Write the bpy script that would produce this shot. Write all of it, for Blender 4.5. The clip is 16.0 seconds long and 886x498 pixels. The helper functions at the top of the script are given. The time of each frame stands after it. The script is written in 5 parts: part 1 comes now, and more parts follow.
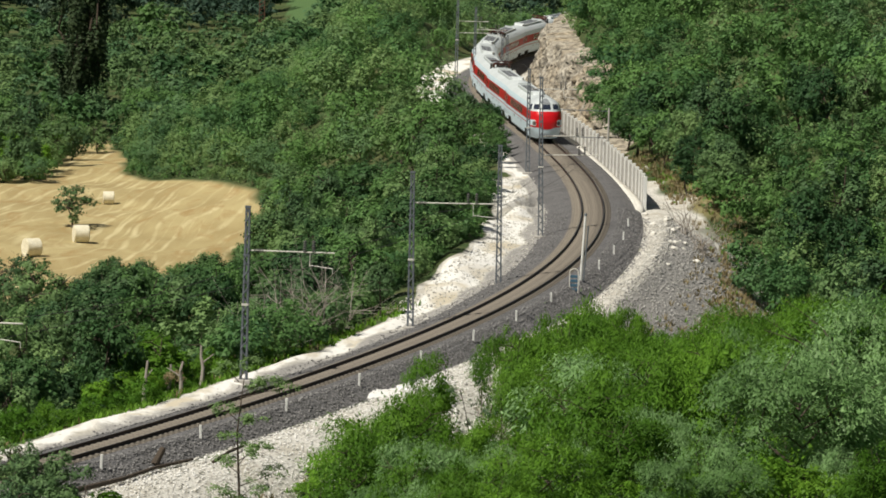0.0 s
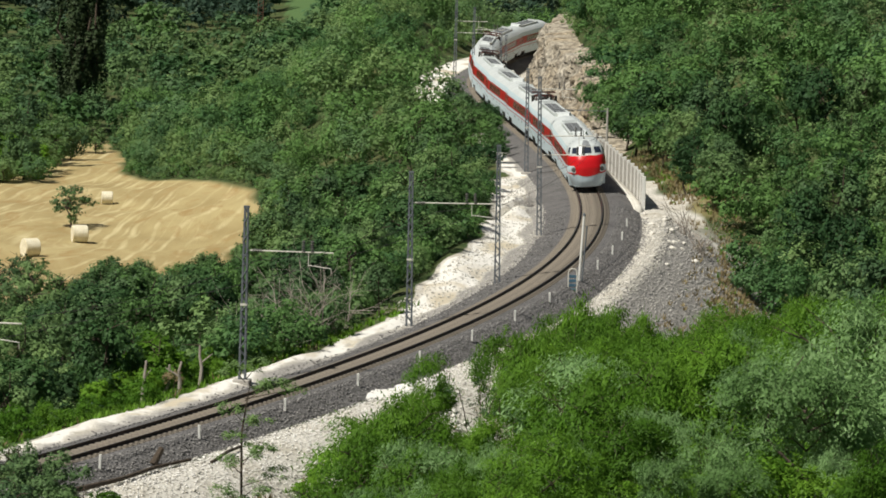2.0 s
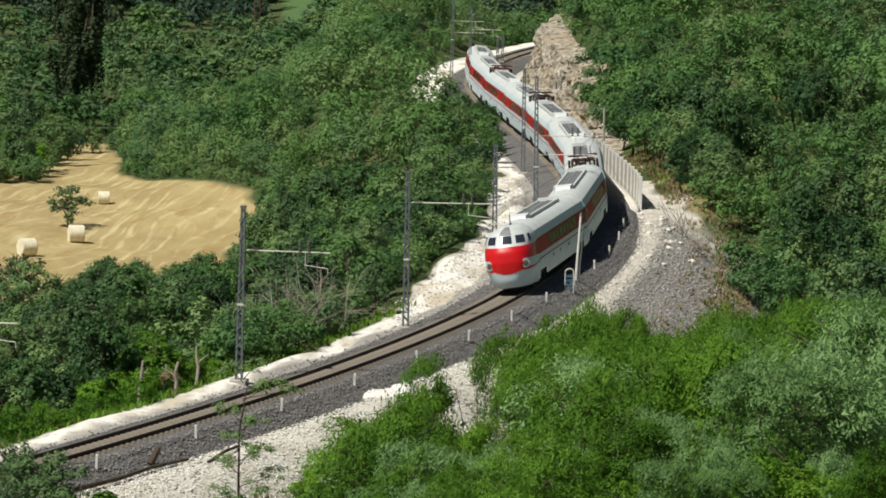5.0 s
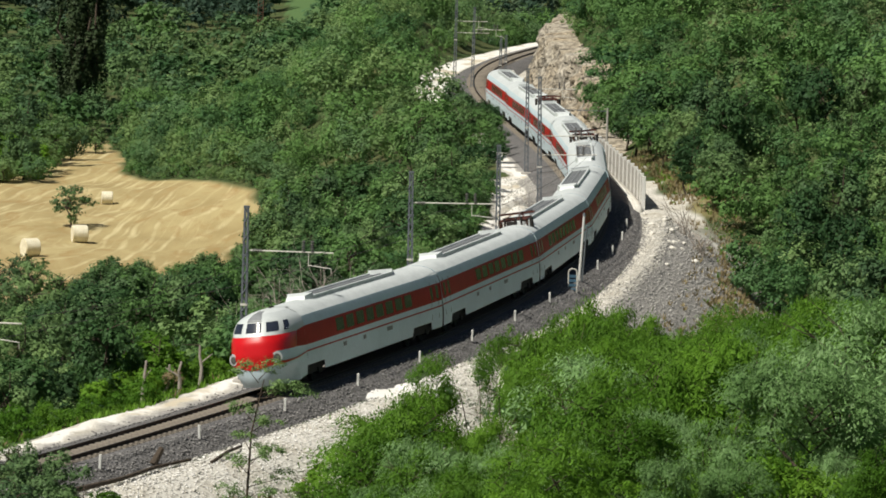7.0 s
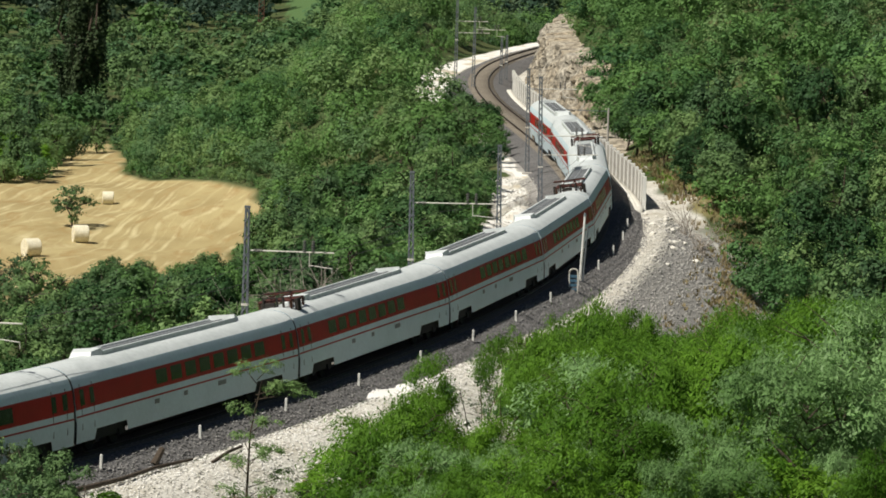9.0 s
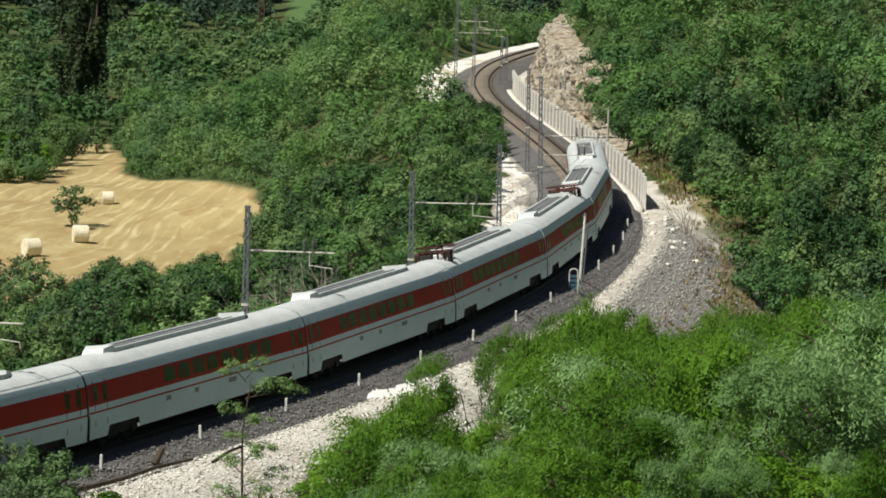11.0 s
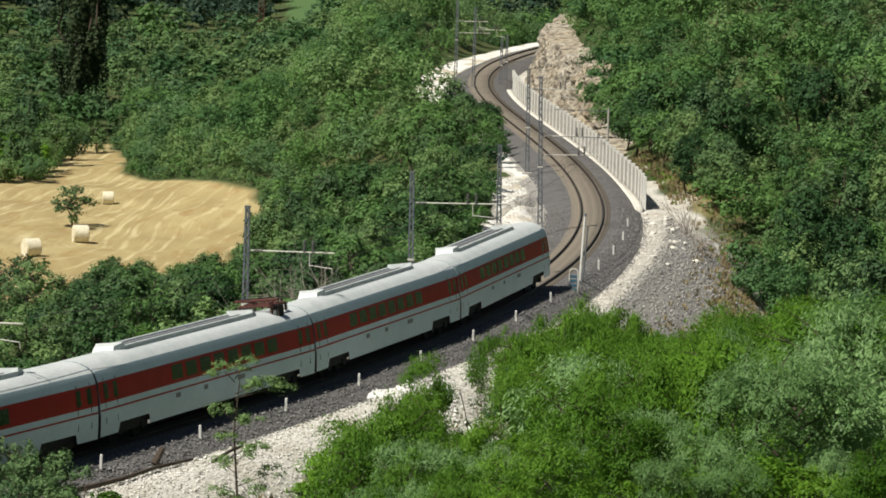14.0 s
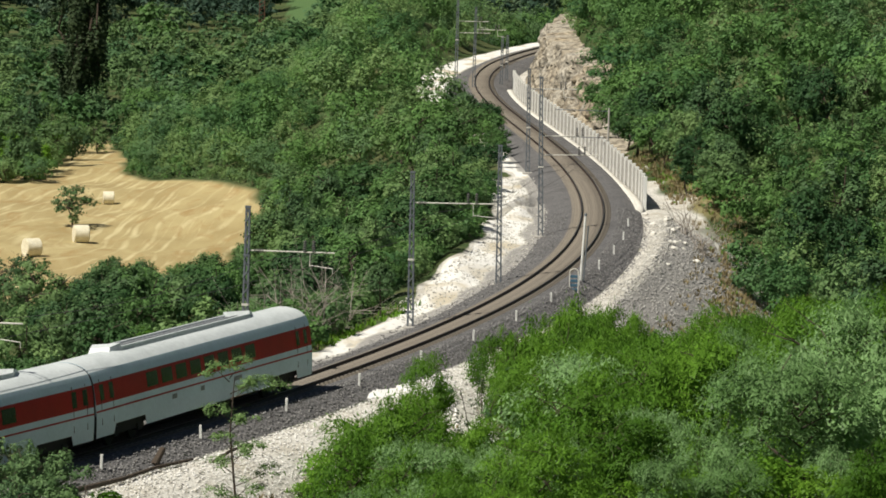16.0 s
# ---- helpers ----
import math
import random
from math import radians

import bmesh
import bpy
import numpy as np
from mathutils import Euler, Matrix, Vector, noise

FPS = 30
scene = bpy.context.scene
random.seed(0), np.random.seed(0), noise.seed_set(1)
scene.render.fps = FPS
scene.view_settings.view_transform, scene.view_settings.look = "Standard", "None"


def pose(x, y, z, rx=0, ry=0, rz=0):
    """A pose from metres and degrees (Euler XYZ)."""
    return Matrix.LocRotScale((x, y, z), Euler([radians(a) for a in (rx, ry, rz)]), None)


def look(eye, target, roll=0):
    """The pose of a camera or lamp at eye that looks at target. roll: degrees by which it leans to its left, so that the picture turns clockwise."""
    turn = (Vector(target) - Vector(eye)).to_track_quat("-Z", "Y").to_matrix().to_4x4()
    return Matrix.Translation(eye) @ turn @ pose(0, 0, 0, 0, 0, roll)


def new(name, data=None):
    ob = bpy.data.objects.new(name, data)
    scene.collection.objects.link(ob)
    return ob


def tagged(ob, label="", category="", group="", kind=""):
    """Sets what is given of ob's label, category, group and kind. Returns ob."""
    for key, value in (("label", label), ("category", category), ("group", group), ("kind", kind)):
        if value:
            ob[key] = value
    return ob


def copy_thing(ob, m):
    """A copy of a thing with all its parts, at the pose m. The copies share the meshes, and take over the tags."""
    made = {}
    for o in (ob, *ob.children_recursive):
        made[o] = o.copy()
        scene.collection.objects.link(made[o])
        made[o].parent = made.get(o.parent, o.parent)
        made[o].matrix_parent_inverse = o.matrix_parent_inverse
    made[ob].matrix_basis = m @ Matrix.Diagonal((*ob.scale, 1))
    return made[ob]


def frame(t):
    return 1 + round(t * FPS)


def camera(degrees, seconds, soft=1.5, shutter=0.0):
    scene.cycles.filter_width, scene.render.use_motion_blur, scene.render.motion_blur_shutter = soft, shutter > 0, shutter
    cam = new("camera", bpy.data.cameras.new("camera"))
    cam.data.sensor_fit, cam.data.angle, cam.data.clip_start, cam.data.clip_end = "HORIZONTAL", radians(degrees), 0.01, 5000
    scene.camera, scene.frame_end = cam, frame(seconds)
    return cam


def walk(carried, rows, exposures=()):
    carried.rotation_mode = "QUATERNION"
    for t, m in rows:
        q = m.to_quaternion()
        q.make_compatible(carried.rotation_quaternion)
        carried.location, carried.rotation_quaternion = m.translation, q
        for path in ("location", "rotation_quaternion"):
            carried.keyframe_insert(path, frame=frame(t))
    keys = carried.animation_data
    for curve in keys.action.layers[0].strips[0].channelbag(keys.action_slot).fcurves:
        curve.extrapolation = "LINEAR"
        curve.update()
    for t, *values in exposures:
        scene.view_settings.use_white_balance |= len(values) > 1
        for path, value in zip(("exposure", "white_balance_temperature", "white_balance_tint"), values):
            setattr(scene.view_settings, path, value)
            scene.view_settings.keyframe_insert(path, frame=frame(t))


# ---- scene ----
# camera: high on the hillside, a long lens that sways a little
SECONDS = 16.0
EYE = Vector((0.0, 0.0, 24.9))
cam = camera(11.345, SECONDS, soft=1.75)


def aim(turn):
    a, b = radians(turn), radians(5.1545)
    return look(EYE, EYE + Vector((math.sin(a) * math.cos(b), math.cos(a) * math.cos(b), -math.sin(b))) * 100, 1.58)


walk(cam, [(t, aim(a)) for t, a in (
    (0.0, 0.0), (0.5, 0.001), (1.0, 0.006), (1.5, 0.010), (2.0, 0.018), (2.5, 0.028), (3.0, 0.041), (3.5, 0.053),
    (4.0, 0.061), (4.6, 0.063), (5.6, 0.050), (6.5, 0.030), (7.0, 0.018), (7.5, 0.013), (8.0, 0.009), (9.0, 0.007),
    (11.5, 0.006), (14.0, 0.006), (14.5, 0.002), (15.0, 0.0), (16.0, 0.0))],
     exposures=((0.0, -0.10), (4.0, -0.13), (6.5, -0.08), (9.0, -0.06), (12.5, -0.01), (16.0, -0.03)))

# daylight: a high summer sun behind the viewer's left shoulder
SUN_FROM = Vector((-0.80, -0.60, 0.0)).normalized() * math.cos(radians(56)) + Vector((0, 0, math.sin(radians(56))))
world = bpy.data.worlds.new("sky")
scene.world = world
world.use_nodes = True
sky = world.node_tree.nodes.new("ShaderNodeTexSky")
sky.sky_type, sky.sun_disc = "NISHITA", False
sky.sun_elevation, sky.sun_rotation = radians(56), math.atan2(-0.80, -0.60)
world.node_tree.links.new(sky.outputs[0], world.node_tree.nodes["Background"].inputs[0])
world.node_tree.nodes["Background"].inputs[1].default_value = 0.031
sun = new("sun", bpy.data.lights.new("sun", "SUN"))
sun.data.energy, sun.data.angle, sun.data.color = 5.6, radians(0.55), (1.0, 0.95, 0.84)
sun.matrix_basis = look(SUN_FROM * 300, (0, 0, 0))

# ---- materials ----


def material(name, base, rough=0.8, second=None, scale=3.0, fine=30.0, bump=0.3, depth=0.02, metal=0.0, island=0.0, spec=0.3, mix=0.5, translucent=0.0, thing=0.0, coat=0.0):
    """A surface with two scales of variation: blotches between two colours, and fine grain with relief."""
    m = bpy.data.materials.new(name)
    m.use_nodes = True
    n, l = m.node_tree.nodes, m.node_tree.links
    b = n["Principled BSDF"]
    b.inputs["Roughness"].default_value, b.inputs["Metallic"].default_value = rough, metal
    b.inputs["Specular IOR Level"].default_value = spec
    b.inputs["Coat Weight"].default_value = coat
    second = second or tuple(c * 0.7 for c in base)
    coords = n.new("ShaderNodeTexCoord")
    big, small = n.new("ShaderNodeTexNoise"), n.new("ShaderNodeTexNoise")
    big.inputs["Scale"].default_value, small.inputs["Scale"].default_value = scale, fine
    big.inputs["Detail"].default_value, small.inputs["Detail"].default_value = 4, 3
    for t in (big, small):
        l.new(coords.outputs["Object"], t.inputs["Vector"])
    ramp = n.new("ShaderNodeMapRange")
    ramp.inputs[1].default_value, ramp.inputs[2].default_value = 0.5 - mix * 0.5, 0.5 + mix * 0.5
    l.new(big.outputs[0], ramp.inputs[0])
    blotch = ramp.outputs[0]
    if thing and translucent:
        tone, plus = n.new("ShaderNodeAttribute"), n.new("ShaderNodeMath")
        tone.attribute_name = "tone"
        l.new(blotch, plus.inputs[0])
        l.new(tone.outputs["Fac"], plus.inputs[1])
        blotch = plus.outputs[0]
    if thing:
        who, more, both = n.new("ShaderNodeObjectInfo"), n.new("ShaderNodeMapRange"), n.new("ShaderNodeMath")
        more.inputs[3].default_value, more.inputs[4].default_value = -2.2 * thing, 2.2 * thing
        l.new(who.outputs["Random"], more.inputs[0])
        both.operation, both.use_clamp = "ADD", True
        l.new(blotch, both.inputs[0])
        l.new(more.outputs[0], both.inputs[1])
        blotch = both.outputs[0]
    c = n.new("ShaderNodeMix")
    c.data_type = "RGBA"
    c.inputs[6].default_value, c.inputs[7].default_value = (*base, 1), (*second, 1)
    l.new(blotch, c.inputs[0])
    g = n.new("ShaderNodeMapRange")
    g.inputs[1].default_value, g.inputs[2].default_value, g.inputs[3].default_value, g.inputs[4].default_value = 0.3, 0.7, 1 - bump * 0.6, 1 + bump * 0.6
    l.new(small.outputs[0], g.inputs[0])
    value = g.outputs[0]
    if island or thing:
        for amount, kind, out in ((island, "ShaderNodeNewGeometry", "Random Per Island"), (thing, "ShaderNodeObjectInfo", "Random")):
            if amount:
                r, k, q = n.new(kind), n.new("ShaderNodeMapRange"), n.new("ShaderNodeMath")
                k.inputs[3].default_value, k.inputs[4].default_value = 1 - amount, 1 + amount
                l.new(r.outputs[out], k.inputs[0])
                q.operation = "MULTIPLY"
                l.new(value, q.inputs[0])
                l.new(k.outputs[0], q.inputs[1])
                value = q.outputs[0]
    v = n.new("ShaderNodeVectorMath")
    v.operation = "SCALE"
    l.new(c.outputs[2], v.inputs[0])
    l.new(value, v.inputs["Scale"])
    l.new(v.outputs[0], b.inputs["Base Color"])
    if depth:
        h = n.new("ShaderNodeBump")
        h.inputs["Strength"].default_value, h.inputs["Distance"].default_value = min(1, bump * 2), depth
        l.new(small.outputs[0], h.inputs["Height"])
        l.new(h.outputs[0], b.inputs["Normal"])
    if translucent:
        tr, ms = n.new("ShaderNodeBsdfTranslucent"), n.new("ShaderNodeMixShader")
        l.new(v.outputs[0], tr.inputs[0])
        ms.inputs[0].default_value = translucent
        l.new(b.outputs[0], ms.inputs[1])
        l.new(tr.outputs[0], ms.inputs[2])
        l.new(ms.outputs[0], n["Material Output"].inputs[0])
    return m


def leafy(name, base, second, thing=0.25, rough=0.55, scale=0.4, through_light=0.30):
    return material(name, base, rough, second, scale, 4.0, 0.3, 0, island=0.17, spec=0.12, mix=0.8, translucent=through_light, thing=thing)


LEAF_DARK = leafy("oak_leaf", (0.052, 0.122, 0.046), (0.112, 0.214, 0.062))
LEAF_OLIVE = leafy("olive_leaf", (0.084, 0.164, 0.072), (0.152, 0.240, 0.086))
# leaves of the farthest woods: distance haze is put into their bluish colour
LEAF_HAZY = leafy("hazy_far_leaf", (0.050, 0.094, 0.062), (0.092, 0.140, 0.080))
LEAF_BRIGHT = leafy("locust_leaf", (0.078, 0.188, 0.020), (0.148, 0.290, 0.030), 0.20, 0.5, 0.45, 0.42)
LEAF_GREY = leafy("silvery_leaf", (0.125, 0.250, 0.072), (0.245, 0.385, 0.165), 0.15, 0.4, 0.8, 0.42)
LEAF_POPLAR = leafy("poplar_leaf", (0.042, 0.074, 0.036), (0.085, 0.118, 0.050), 0.1)
LEAF_DRY = leafy("dry_leaf", (0.34, 0.27, 0.15), (0.22, 0.18, 0.09), 0.15)
BARK = material("bark", (0.10, 0.075, 0.055), 0.95, (0.055, 0.045, 0.035), 2, 25, 0.6, 0.02)
DEADWOOD = material("dead_wood", (0.42, 0.38, 0.34), 0.95, (0.28, 0.24, 0.20), 2, 25, 0.5, 0.01)
BALLAST = material("grey_ballast", (0.17, 0.165, 0.165), 0.95, (0.11, 0.107, 0.105), 0.5, 9, 1.0, 0.15)
BED = material("track_bed", (0.225, 0.198, 0.162), 0.95, (0.18, 0.157, 0.128), 0.4, 9, 0.6, 0.06)
LIMESTONE = material("limestone_piece", (0.62, 0.605, 0.56), 0.95, (0.46, 0.435, 0.385), 2, 12, 0.3, 0.02, island=0.25)
GREYSTONE = material("ballast_stone", (0.25, 0.245, 0.24), 0.95, (0.17, 0.165, 0.16), 2, 12, 0.3, 0.02, island=0.45)
ROCK = material("cut_rock", (0.36, 0.335, 0.285), 0.95, (0.29, 0.235, 0.16), 0.22, 1.6, 1.0, 0.6)
PALESTONE = material("pale_grey_stone", (0.42, 0.41, 0.385), 0.95, (0.30, 0.29, 0.275), 2, 12, 0.3, 0.02, island=0.35)
RAIL = material("rusty_rail", (0.060, 0.038, 0.028), 0.6, (0.040, 0.028, 0.022), 2, 20, 0.3, 0.003, metal=0.3)
RAILTOP = material("worn_rail_head", (0.16, 0.13, 0.11), 0.35, (0.11, 0.09, 0.08), 2, 20, 0.2, 0, metal=0.8)
CONCRETE = material("concrete", (0.46, 0.44, 0.40), 0.9, (0.36, 0.34, 0.31), 1.2, 20, 0.3, 0.005)
PALE = material("pale_concrete", (0.70, 0.68, 0.62), 0.9, (0.58, 0.56, 0.50), 1.2, 20, 0.2, 0.005)
STEEL = material("galvanised_steel", (0.17, 0.19, 0.21), 0.55, (0.11, 0.125, 0.14), 2, 20, 0.3, 0.002, metal=0.1)
WIRE = material("copper_wire", (0.09, 0.08, 0.075), 0.5, None, 2, 20, 0.1, 0, metal=0.7)
GREY_INSULATOR = material("grey_insulator", (0.17, 0.165, 0.16), 0.4, None, 3, 20, 0.1, 0)
PORCELAIN = material("brown_insulator", (0.09, 0.045, 0.03), 0.3, None, 3, 20, 0.1, 0)
BLUE = material("blue_enamel", (0.06, 0.13, 0.19), 0.5, (0.07, 0.15, 0.22), 3, 20, 0.1, 0)
WHITE_PAINT = material("white_paint", (0.80, 0.80, 0.77), 0.5, (0.70, 0.70, 0.66), 2, 20, 0.1, 0)
STRAW = material("baled_straw", (0.80, 0.76, 0.60), 0.95, (0.68, 0.62, 0.45), 2.5, 30, 0.5, 0.02)
COACH_WHITE = material("coach_white", (0.66, 0.79, 0.86), 0.4, (0.57, 0.69, 0.75), 0.5, 6, 0.08, 0, spec=0.3, coat=0.0)
CAB_WHITE = material("cab_white", (0.58, 0.62, 0.62), 0.35, (0.52, 0.56, 0.56), 0.6, 6, 0.08, 0, spec=0.4)
COACH_ROOF = material("coach_roof", (0.66, 0.70, 0.70), 0.45, (0.50, 0.54, 0.54), 0.45, 5, 0.15, 0, spec=0.4)
COACH_RED = material("coach_red", (0.42, 0.016, 0.012), 0.5, (0.31, 0.014, 0.010), 0.6, 6, 0.1, 0, spec=0.15)
NOSE_RED = material("nose_red", (0.60, 0.010, 0.014), 0.30, (0.52, 0.009, 0.012), 0.6, 6, 0.08, 0, spec=0.4, coat=0.1)
TINTED = material("tinted_glass", (0.012, 0.028, 0.018), 0.25, (0.020, 0.036, 0.024), 0.6, 4, 0.2, 0, spec=0.25)
CAB_GLASS = material("cab_glass", (0.020, 0.026, 0.040), 0.06, (0.030, 0.036, 0.055), 1, 4, 0.2, 0, spec=0.7)
RUBBER = material("black_rubber", (0.012, 0.012, 0.013), 0.8, None, 2, 20, 0.2, 0)
UNDER = material("grimy_iron", (0.020, 0.019, 0.018), 0.8, (0.035, 0.03, 0.026), 2, 15, 0.3, 0.005)
GRILLE = material("roof_grille", (0.25, 0.265, 0.275), 0.5, (0.18, 0.19, 0.20), 2, 10, 0.2, 0, metal=0.0)
CHROME = material("chrome", (0.72, 0.73, 0.74), 0.32, (0.62, 0.63, 0.64), 3, 20, 0.05, 0, metal=0.35)
LAMP_GLASS = material("lamp_glass", (0.13, 0.13, 0.12), 0.1, None, 3, 20, 0.1, 0, spec=0.7)
LIMESAND = material("white_sand", (0.86, 0.85, 0.82), 0.95, (0.76, 0.74, 0.70), 1.5, 14, 0.2, 0.03)
RUST = material("rusty_steel", (0.20, 0.10, 0.065), 0.8, (0.14, 0.075, 0.05), 2, 20, 0.3, 0.002)
PANTO = material("pantograph_red", (0.12, 0.035, 0.025), 0.6, (0.06, 0.03, 0.028), 3, 20, 0.3, 0)


def ground_material():
    """Soil, dry grass and stubble by where the land is: a mown field on the valley floor, grassy earth elsewhere."""
    m = bpy.data.materials.new("land")
    m.use_nodes = True
    n, l = m.node_tree.nodes, m.node_tree.links
    b = n["Principled BSDF"]
    b.inputs["Roughness"].default_value = 0.95
    b.inputs["Specular IOR Level"].default_value = 0.15
    at = n.new("ShaderNodeAttribute")
    at.attribute_name = "land_use"
    sep = n.new("ShaderNodeSeparateColor")
    l.new(at.outputs["Color"], sep.inputs[0])
    coords = n.new("ShaderNodeTexCoord")

    def tex(scale, detail=4, stretch=(1, 1, 1), distort=0.0):
        mp, t = n.new("ShaderNodeMapping"), n.new("ShaderNodeTexNoise")
        mp.inputs["Scale"].default_value = stretch
        l.new(coords.outputs["Object"], mp.inputs[0])
        l.new(mp.outputs[0], t.inputs["Vector"])
        t.inputs["Scale"].default_value, t.inputs["Detail"].default_value, t.inputs["Distortion"].default_value = scale, detail, distort
        return t.outputs[0]

    def blend(a, c, f, lo=0.35, hi=0.65):
        k, x = n.new("ShaderNodeMapRange"), n.new("ShaderNodeMix")
        k.inputs[1].default_value, k.inputs[2].default_value = lo, hi
        l.new(f, k.inputs[0])
        l.new(k.outputs[0], x.inputs[0])
        x.data_type = "RGBA"
        for s, v in ((6, a), (7, c)):
            if isinstance(v, tuple):
                x.inputs[s].default_value = (*v, 1)
            else:
                l.new(v, x.inputs[s])
        return x.outputs[2]

    grass = blend((0.050, 0.080, 0.028), (0.105, 0.110, 0.046), tex(0.25), 0.42, 0.70)
    grass = blend(grass, (0.26, 0.21, 0.13), tex(2.0), 0.66, 0.82)
    stubble = blend((0.34, 0.265, 0.125), (0.44, 0.36, 0.18), tex(0.16, 5, (1, 0.35, 1), 1.5))
    # mown swaths: bent bands, broken up here and there
    for turn, size, bend, lo in ((0.62, 0.17, 22.0, 0.90), (0.2, 0.30, 9.0, 1.02)):
        wave, mp = n.new("ShaderNodeTexWave"), n.new("ShaderNodeMapping")
        wave.inputs["Scale"].default_value, wave.inputs["Distortion"].default_value, wave.inputs["Detail"].default_value = size, bend, 3.0
        wave.inputs["Detail Scale"].default_value = 0.35
        mp.inputs["Rotation"].default_value, mp.inputs["Scale"].default_value = (0, 0, turn), (1, 0.22, 1)
        l.new(coords.outputs["Object"], mp.inputs[0])
        l.new(mp.outputs[0], wave.inputs["Vector"])
        broken, patch = n.new("ShaderNodeMath"), tex(0.30, 6, (1, 0.3, 1), 0.8)
        broken.operation = "ADD"
        l.new(wave.outputs[0], broken.inputs[0])
        l.new(patch, broken.inputs[1])
        stubble = blend(stubble, (0.60, 0.52, 0.30), broken.outputs[0], lo + 0.42, lo + 0.85)
    stubble = blend(stubble, (0.34, 0.24, 0.105), tex(0.7, 6, (1, 0.25, 1), 0.6), 0.52, 0.72)
    white = blend((0.62, 0.60, 0.55), (0.47, 0.435, 0.36), tex(0.35, 5), 0.45, 0.70)
    white = blend(white, (0.30, 0.275, 0.235), tex(5.0, 3), 0.52, 0.70)
    sand = blend((0.79, 0.775, 0.73), (0.56, 0.50, 0.385), tex(0.28, 4, (1, 0.35, 1), 1.0), 0.50, 0.62)
    sand = blend(sand, (0.42, 0.40, 0.36), tex(1.6, 4, (1, 0.5, 1)), 0.58, 0.72)
    grey = blend((0.40, 0.385, 0.36), (0.25, 0.24, 0.225), tex(6.0, 3), 0.35, 0.7)
    col = blend(grass, stubble, sep.outputs[0], 0.3, 0.7)
    col = blend(col, (0.085, 0.150, 0.055), at.outputs["Alpha"], 0.3, 0.7)
    col = blend(col, white, sep.outputs[1], 0.3, 0.7)
    col = blend(col, sand, sep.outputs[1], 1.3, 1.7)
    col = blend(col, grey, sep.outputs[2], 0.3, 0.7)
    l.new(col, b.inputs["Base Color"])
    h = n.new("ShaderNodeBump")
    h.inputs["Strength"].default_value, h.inputs["Distance"].default_value = 0.7, 0.15
    l.new(tex(5.0, 4), h.inputs["Height"])
    l.new(h.outputs[0], b.inputs["Normal"])
    return m


LAND = ground_material()

# ---- helpers for meshes ----


def part(name, bm, mat, parent=None, label="", smooth=False):
    me = bpy.data.meshes.new(name)
    bm.normal_update()
    bm.to_mesh(me)
    bm.free()
    me.materials.append(mat)
    if smooth:
        me.shade_smooth()
    ob = new(name, me)
    ob.parent = parent
    if label:
        ob["label"] = label
    return ob


def arrays(name, verts, faces, mats, parent=None, index=None):
    """A mesh object from arrays of corners and of four-sided (or three-sided) faces."""
    me = bpy.data.meshes.new(name)
    verts, faces = np.asarray(verts, float), np.asarray(faces, int)
    k = faces.shape[1]
    me.vertices.add(len(verts))
    me.vertices.foreach_set("co", verts.ravel())
    me.loops.add(faces.size)
    me.loops.foreach_set("vertex_index", faces.ravel())
    me.polygons.add(len(faces))
    me.polygons.foreach_set("loop_start", np.arange(0, faces.size, k))
    for m in mats:
        me.materials.append(m)
    if index is not None:
        me.polygons.foreach_set("material_index", np.asarray(index, int))
    me.update(calc_edges=True)
    me.validate()
    ob = new(name, me)
    ob.parent = parent
    return ob


def box(bm, x0, x1, y0, y1, z0, z1, m=None, bevel=0.0):
    out = bmesh.ops.create_cube(bm, size=1)["verts"]
    for v in out:
        v.co = Vector((x0 + (v.co.x + 0.5) * (x1 - x0), y0 + (v.co.y + 0.5) * (y1 - y0), z0 + (v.co.z + 0.5) * (z1 - z0)))
    if bevel:
        out = bmesh.ops.bevel(bm, geom=list({e for v in out for e in v.link_edges}), offset=bevel, segments=1, affect="EDGES")["verts"] or out
    if m is not None:
        bmesh.ops.transform(bm, matrix=m, verts=list({v for v in out}))
    return bm


def bar(bm, a, b, r, sides=6, r2=None):
    """A round bar from a to b."""
    a, b = Vector(a), Vector(b)
    d = b - a
    m = Matrix.Translation((a + b) / 2) @ d.to_track_quat("Z", "Y").to_matrix().to_4x4()
    bmesh.ops.create_cone(bm, cap_ends=True, segments=sides, radius1=r, radius2=r if r2 is None else r2, depth=d.length, matrix=m)
    return bm


def thing(name, label, category, group="", m=None, kind=""):
    ob = tagged(new(name), label, category, group, kind)
    ob.empty_display_size = 0.2
    if m is not None:
        ob.matrix_basis = m
    return ob


# ---- the line of the railway ----
KNOT_Y = np.array([60, 120, 180, 210, 240, 270, 300, 330, 360, 400, 440, 475, 510, 545, 600], float)
KNOT_X = np.array([-66.99, -38.64, -14.29, -4.76, 2.56, 7.46, 10.0, 10.47, 9.43, 6.93, 4.46, 3.66, 5.29, 9.66, 20.26])


def bends(k, v):
    n = len(k)
    a, b, h = np.zeros((n, n)), np.zeros(n), np.diff(k)
    a[0, 0] = a[-1, -1] = 1
    for i in range(1, n - 1):
        a[i, i - 1], a[i, i], a[i, i + 1] = h[i - 1], 2 * (h[i - 1] + h[i]), h[i]
        b[i] = 6 * ((v[i + 1] - v[i]) / h[i] - (v[i] - v[i - 1]) / h[i - 1])
    return np.linalg.solve(a, b)


BENDS = bends(KNOT_Y, KNOT_X)


